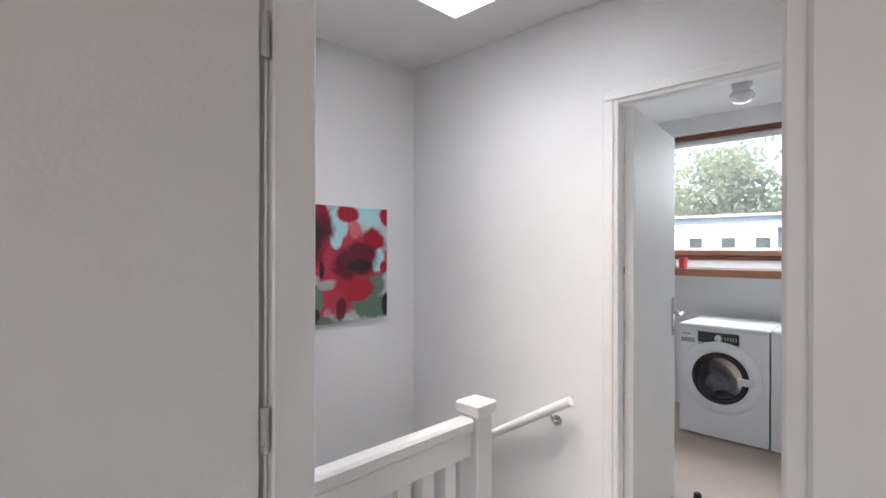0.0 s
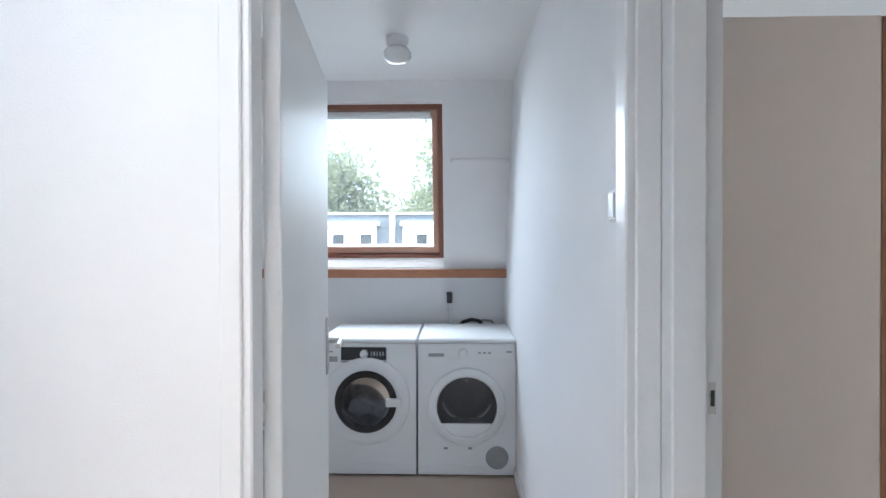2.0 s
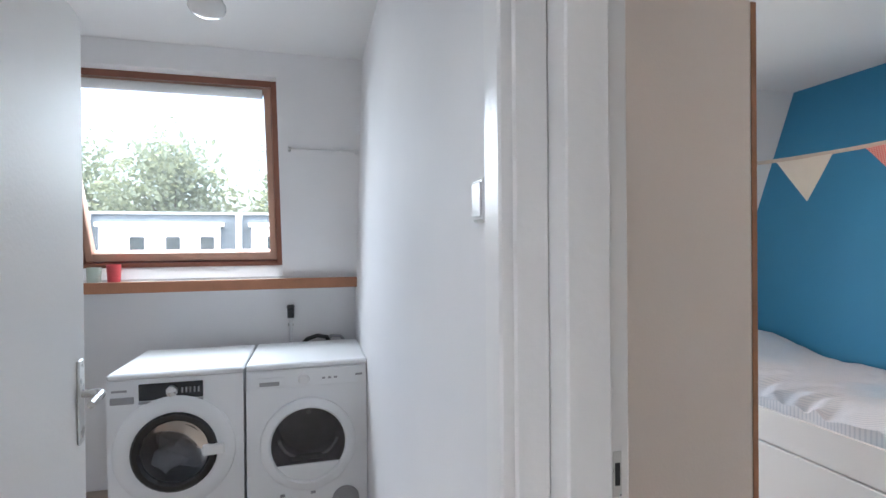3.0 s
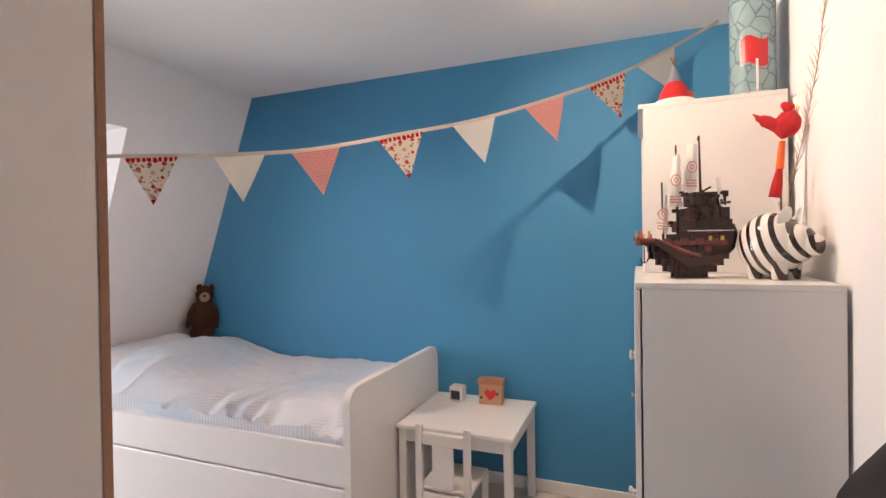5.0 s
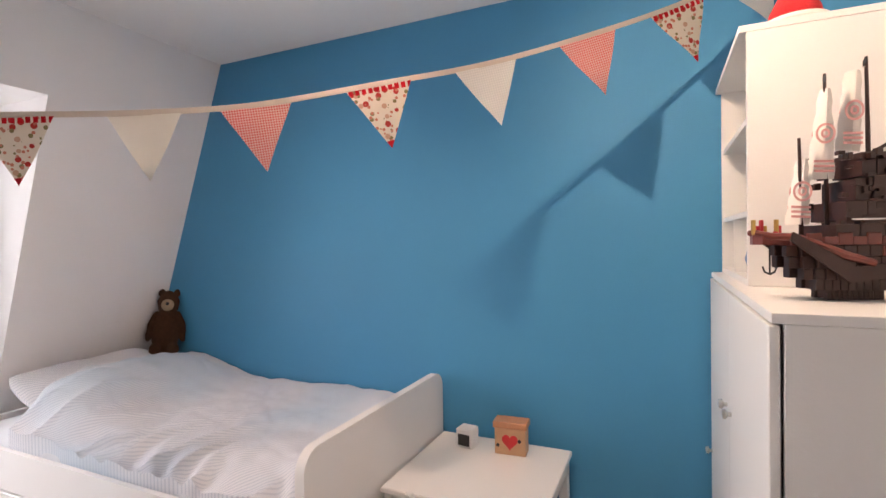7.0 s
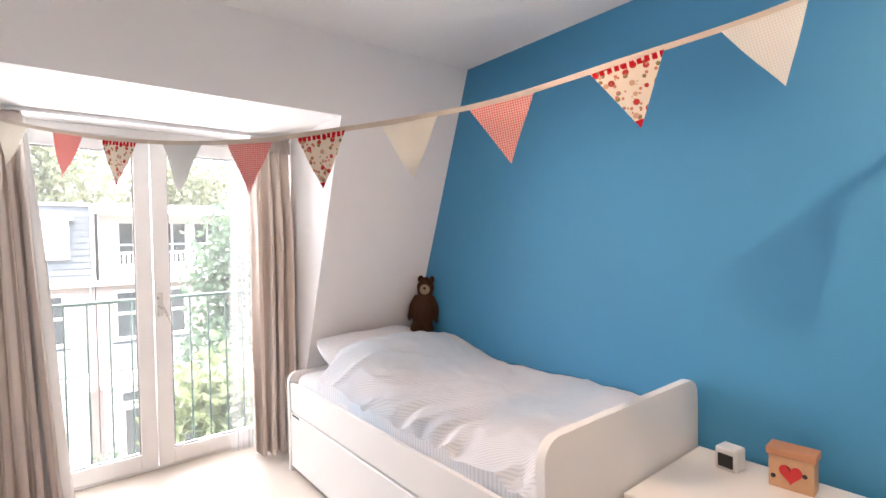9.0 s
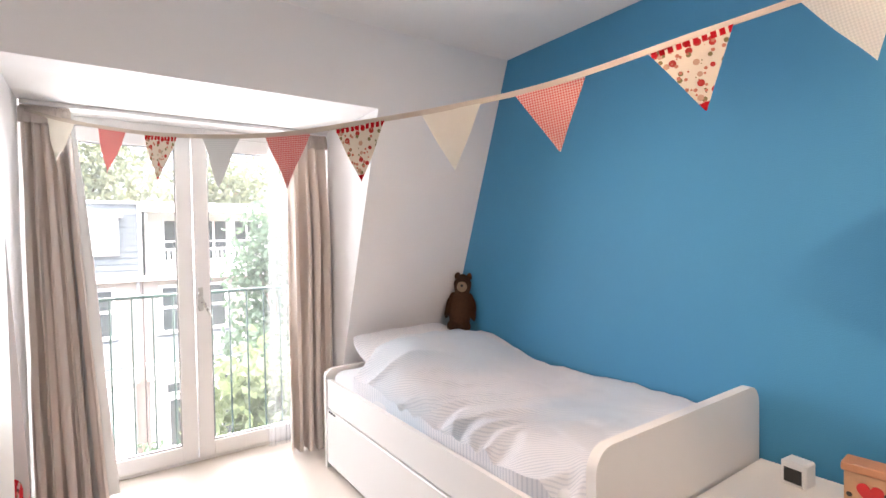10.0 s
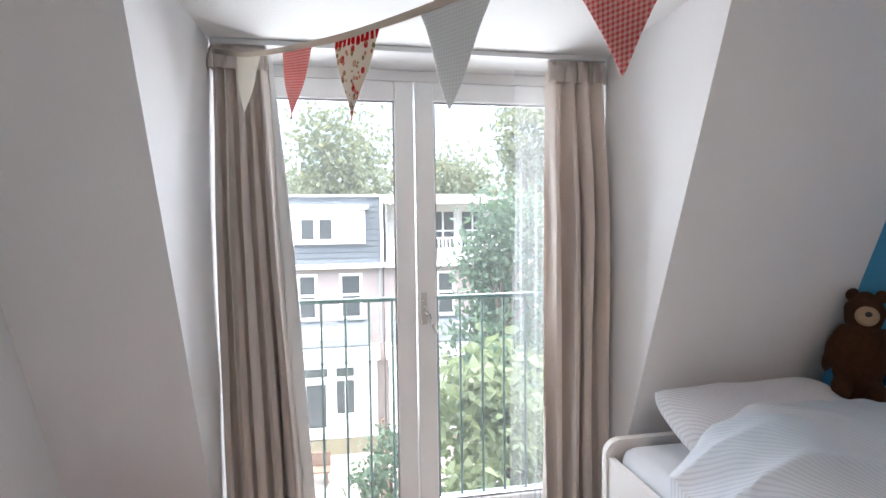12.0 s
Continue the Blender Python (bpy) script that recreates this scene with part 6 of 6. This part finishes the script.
for z, mt_ in ((1.48, JACKET), (1.36, TEAL), (1.25, JACKET), (1.17, TEAL)):
    for s in (-1, 1):
        wpart("bow", prism([(1.572, z), (1.572 + 0.035 * s, z + 0.020), (1.572 + 0.040 * s, z), (1.572 + 0.035 * s, z - 0.022)], 0.004, "y", BACK_Y + 0.004), mt_, gl)

pf = thing("floral_pouf", pose(0.46, 0.26, 0), "child's floral upholstered armchair in the window corner", "armchair")
part("seat", bm_box(bmesh.new(), -0.20, -0.20, 0.05, 0.20, 0.20, 0.27, 0.05, 4), FLORAL, pf)
part("backrest", bm_box(bmesh.new(), -0.22, 0.10, 0.20, 0.20, 0.24, 0.475, 0.05, 4), FLORAL, pf)
for s in (-1, 1):
    part("armrest", bm_box(bmesh.new(), 0.21 * s - 0.045, -0.20, 0.10, 0.21 * s + 0.045, 0.16, 0.38, 0.04, 4), FLORAL, pf)
for x in (-0.16, 0.16):
    for y in (-0.16, 0.16):
        part("leg", lathe([(0, 0), (0.014, 0), (0.018, 0.05), (0, 0.051)], 12, pose(x, y, 0)), WOODL, pf)

# ---- outdoors ----
GZ = -5.8
structure("ground", boxes((-400, -400, GZ - 0.5, 400, 400, GZ)), EARTH, "garden ground reaching to the horizon")
structure("lawn", boxes((-2.2, 4.0, GZ, 1.6, 11.4, GZ + 0.03)), GRASSM, "green garden lawn")
structure("paving", boxes((-12, 11.4, GZ, 12, 15.0, GZ + 0.04)), PAVE, "grey garden paving")
structure("own_facade", boxes((-2.3, 1.43, GZ, 3.2, 1.60, -0.1)), BRICK, "brick facade below the windows")


def house_unit(terrace, dormer_windows=(1.42, 2.57, 3.70), pane=0.46):
    """A terraced house seen from its garden, from x = 0 to its width, with its facade at y = 0."""
    W = 4.95
    h = thing("terraced_house", pose(-2.93, 17.0, GZ), "pale brick terraced house with a white dormer and slate roof" if not terrace else "pale brick terraced house with a white roof terrace", "house", "houses across the gardens")
    F, R = 0 - GZ + 0.15, 2.7 - GZ
    part("wall", boxes((0, 0, 0, W, 8, F)), BRICK, h)
    gut = part("gutter", boxes((-0.0, -0.30, F - 0.02, W, 0.0, F + 0.14), bevel=0.02), RENDERW, h)
    part("downpipe", tube([(W - 0.12, -0.12, F), (W - 0.12, -0.12, 3.2)], 0.05, 8), LEAD, gut)
    slope = 0.30
    if not terrace:
        rf = part("roof", prism([(0.0, F + 0.05), (slope, R), (8, R), (8, F + 0.05)], W, "x", 0.0), SLATE, h)
        n = 11
        for k in range(n):
            z0, z1 = F + 0.15 + (R - F - 0.3) * k / n, F + 0.15 + (R - F - 0.3) * (k + 1) / n
            y0 = slope * (z0 - F - 0.05) / (R - F - 0.05)
            part("slate_course", boxes((0.0, y0 - 0.03, z0, W, y0 + 0.02, z1 - 0.025)), SLATE, rf)
        dm = part("dormer", boxes((0.45, -0.08, F + 0.86, 4.34, 1.6, R - 0.46), (0.36, -0.18, R - 0.46, 4.46, 1.6, R - 0.30)), RENDERW, h, "white boarded dormer")
        for x in dormer_windows:
            fr = part("window", boxes((x - 0.05, -0.11, F + 0.98, x + pane + 0.05, -0.075, F + 1.79)), RENDERW, dm)
            part("window_pane", boxes((x, -0.125, F + 1.04, x + pane, -0.112, F + 1.73)), DARKGL, fr)
    else:
        rf = part("roof", boxes((0.0, 1.5, R - 0.12, W, 8, R + 0.05), (0.0, -0.15, R - 0.25, W, 1.5, R - 0.05)), RENDERW, h)
        part("terrace_wall", boxes((0.0, 1.2, F, W, 1.5, R - 0.25)), RENDERW, h)
        part("side_screen", boxes((0.0, -0.05, F + 0.12, 0.12, 1.2, R - 0.25)), RENDERW, h)
        for x in (0.7, 1.9, 3.1):
            fr = part("window", boxes((x, 1.12, F + 0.55, x + 1.0, 1.2, R - 0.45)), RENDERW, h)
            for a, b in ((0.07, 0.46), (0.54, 0.93)):
                for c, d in ((0.62, 1.25), (1.32, R - 0.52 - F)):
                    part("window_pane", boxes((x + a, 1.10, F + c, x + b, 1.118, F + d)), DARKGL, fr)
        bl = part("balcony_fence", boxes((0.12, -0.16, F + 0.98, W, -0.08, F + 1.05), (0.12, -0.15, F + 0.18, W, -0.09, F + 0.24)), RENDERW, h, "white slatted balcony fence")
        for k in range(34):
            x = 0.18 + 0.14 * k
            part("baluster", boxes((x, -0.14, F + 0.25, x + 0.055, -0.10, F + 0.975)), RENDERW, bl)
    part("roof_edge", boxes((0.0, 0.18, R + 0.002, W, 0.34, R + 0.10)), LEAD, rf)
    part("party_pipe", boxes((-0.10, -0.05, F + 0.1, 0.10, 0.4, R + 0.02)), RENDERW, h)
    for x, w in ((0.45, 0.72), (1.92, 0.70), (3.38, 0.82)):
        fr = part("window", boxes((x, -0.04, F - 1.82, x + w, 0.06, F - 0.20)), RENDERW, h)
        part("window_pane", boxes((x + 0.10, -0.055, F - 0.92, x + w - 0.10, -0.042, F - 0.30)), DARKGL, fr)
        part("window_pane", boxes((x + 0.10, -0.055, F - 1.74, x + w - 0.10, -0.042, F - 1.02)), DARKGL, fr)
        part("sill", boxes((x - 0.06, -0.12, F - 1.89, x + w + 0.06, 0.0, F - 1.825)), LEAD, fr)
    ex = part("extension", boxes((0.1, -0.60, 0, W - 0.3, 0, 3.0)), RENDERW, h, "white garden extension")
    part("fascia", boxes((0.0, -0.72, 2.72, W - 0.2, -0.001, 3.18)), RENDERW, ex)
    part("roof_glass", prism([(-0.62, 3.20), (-0.02, 3.98), (-0.02, 4.05), (-0.62, 3.27)], W - 0.8, "x", 0.3), SLATE, ex, "grey lean-to roof")
    for x in (1.05, 2.55):
        part("roof_light", prism([(-0.50, 3.44), (-0.20, 3.83), (-0.20, 3.87), (-0.50, 3.48)], 0.95, "x", x), LEAD, ex)
    for x, w in ((0.5, 0.9), (2.10, 0.90)):
        fr = part("garden_door", boxes((x, -0.65, 0.05, x + w, -0.601, 2.62)), RENDERW, ex)
        part("window_pane", boxes((x + 0.12, -0.665, 0.45, x + w - 0.12, -0.652, 1.95)), DARKGL, fr)
        part("window_pane", boxes((x + 0.06, -0.665, 2.22, x + w - 0.06, -0.652, 2.50)), DARKGL, fr)
    fr = part("window", boxes((3.16, -0.65, 0.80, 3.92, -0.601, 2.62)), RENDERW, ex)
    part("window_pane", boxes((3.24, -0.665, 0.90, 3.52, -0.652, 2.05)), DARKGL, fr)
    part("window_pane", boxes((3.58, -0.665, 0.90, 3.84, -0.652, 2.05)), DARKGL, fr)
    part("window_pane", boxes((3.24, -0.665, 2.20, 3.84, -0.652, 2.50)), DARKGL, fr)
    return h


house_unit(False, (1.02, 2.12, 2.74), 0.42)
hb_, hc_ = house_unit(True), house_unit(False)
hb_.matrix_basis = pose(2.05, 17.0, GZ)
hc_.matrix_basis = pose(-7.91, 17.0, GZ)
for k in (-3, -2, 2, 3):
    copy_thing(hc_, pose(-2.93 + 4.98 * k, 17.0, GZ))


def leaves(centres, count, spread, size, seed):
    """Many small bent leaves scattered round clump centres."""
    r = np.random.RandomState(seed)
    c = np.array(centres)[r.randint(0, len(centres), count)]
    p = c + r.normal(0, 1, (count, 3)) * spread
    a = r.normal(0, 1, (count, 3))
    a /= np.linalg.norm(a, axis=1)[:, None]
    b = np.cross(a, r.normal(0, 1, (count, 3)))
    b /= np.linalg.norm(b, axis=1)[:, None]
    s = size * r.uniform(0.6, 1.4, count)[:, None]
    lift = np.cross(a, b) * s * 0.25
    v = np.stack([p - a * s, p - a * s * 0.35 + b * s * 0.5 + lift, p + a * s * 0.35 + b * s * 0.4 + lift, p + a * s, p + a * s * 0.35 - b * s * 0.4 + lift, p - a * s * 0.35 - b * s * 0.5 + lift], 1).reshape(-1, 3)
    f = np.arange(count * 6).reshape(-1, 6)
    me = bpy.data.meshes.new("crown")
    me.from_pydata(v.tolist(), [], f.tolist())
    return me


def tree(name, x, y, height, radius, low, count, size, material, label, seed, category="tree"):
    r = random.Random(seed)
    t = thing(name, pose(x, y, GZ), label, category)
    trunk = bmesh.new()
    bend = [Vector((0.10 * r.uniform(-1, 1) * k, 0.10 * r.uniform(-1, 1) * k, height * 0.8 * k / 5)) for k in range(6)]
    bm_tube(trunk, bend, [0.05 * height * 0.35 * (1 - 0.15 * k) for k in range(6)], 9)
    centres = []
    for k in range(46):
        z = r.uniform(low, 1.0) ** 0.9
        wide = radius * math.sin(math.pi * min(1, max(0.06, (z - low * 0.8) / (1.04 - low * 0.8)))) ** 0.6
        a, q = r.uniform(0, 2 * math.pi), r.uniform(0.35, 1.0)
        p = Vector((wide * q * math.cos(a), wide * q * math.sin(a), height * z))
        centres.append(tuple(p))
        if k % 4 == 0:
            s = bend[min(4, int(z * 5))]
            bm_tube(trunk, [s, s.lerp(p, 0.5) + Vector((0, 0, 0.1)), p], [0.012 * height * 0.5, 0.008 * height * 0.5, 0.004 * height * 0.4], 6)
    part("trunk", trunk, BARK, t)
    crown = new("crown", leaves(centres, count, radius * 0.25, size, seed))
    crown.data.materials.append(material)
    crown.parent = t
    return t


tree("ivy_tree", 4.35, 9.0, 7.7, 1.15, 0.08, 7000, 0.085, LEAF1, "tall narrow tree overgrown with dark ivy", 3)
tree("garden_tree", 5.9, 12.2, 10.6, 1.25, 0.15, 5200, 0.10, LEAF3, "slender pale tree behind the ivy", 4)
tree("garden_shrub", 2.75, 5.2, 5.3, 1.0, 0.25, 3000, 0.095, LEAF2, "pale green large-leaved garden shrub", 5, "shrub")
tree("garden_shrub", 4.2, 6.0, 4.6, 1.3, 0.2, 3400, 0.085, LEAF2, "pale green garden shrub beside the ivy", 6, "shrub")
tree("garden_shrub", 1.75, 8.6, 3.3, 0.75, 0.15, 1800, 0.075, LEAF1, "dark green ivy-covered garden shrub", 7, "shrub")
for k, (x, y, h_, r_) in enumerate(((0.3, 30, 13.6, 3.6), (-8.5, 31, 12.6, 3.4), (-16, 33, 13, 4.2), (7.5, 32, 11.5, 3.2), (15, 31, 12.5, 3.8), (-2.2, 35, 11.0, 2.6))):
    tree("tree", x, y, h_, r_, 0.45, 5200, 0.20, LEAF3, "large tree turning autumn yellow behind the roofs", 20 + k)

fn = thing("garden_fence", pose(1.7, 6.0, GZ), "weathered wooden garden fence", "fence")
for k in range(24):
    part("board", boxes((-0.012, 0.30 * k, 0.05, 0.012, 0.30 * k + 0.27, 1.75)), FENCEW, fn)
for k in range(5):
    part("post", boxes((0.013, 1.75 * k, 0, 0.09, 1.75 * k + 0.08, 1.85)), FENCEW, fn)
bn = thing("garden_bench", pose(-0.35, 13.2, GZ + 0.04), "dark red garden bench on the paving", "bench")
part("seat", boxes((-0.6, -0.2, 0.40, 0.6, 0.2, 0.45), bevel=0.01), FENCEW, bn)
part("backrest", boxes((-0.6, 0.16, 0.46, 0.6, 0.20, 0.85), bevel=0.01), FENCEW, bn)
for x in (-0.52, 0.46):
    part("leg", boxes((x, -0.18, 0, x + 0.06, 0.18, 0.399), bevel=0.005), FENCEW, bn)
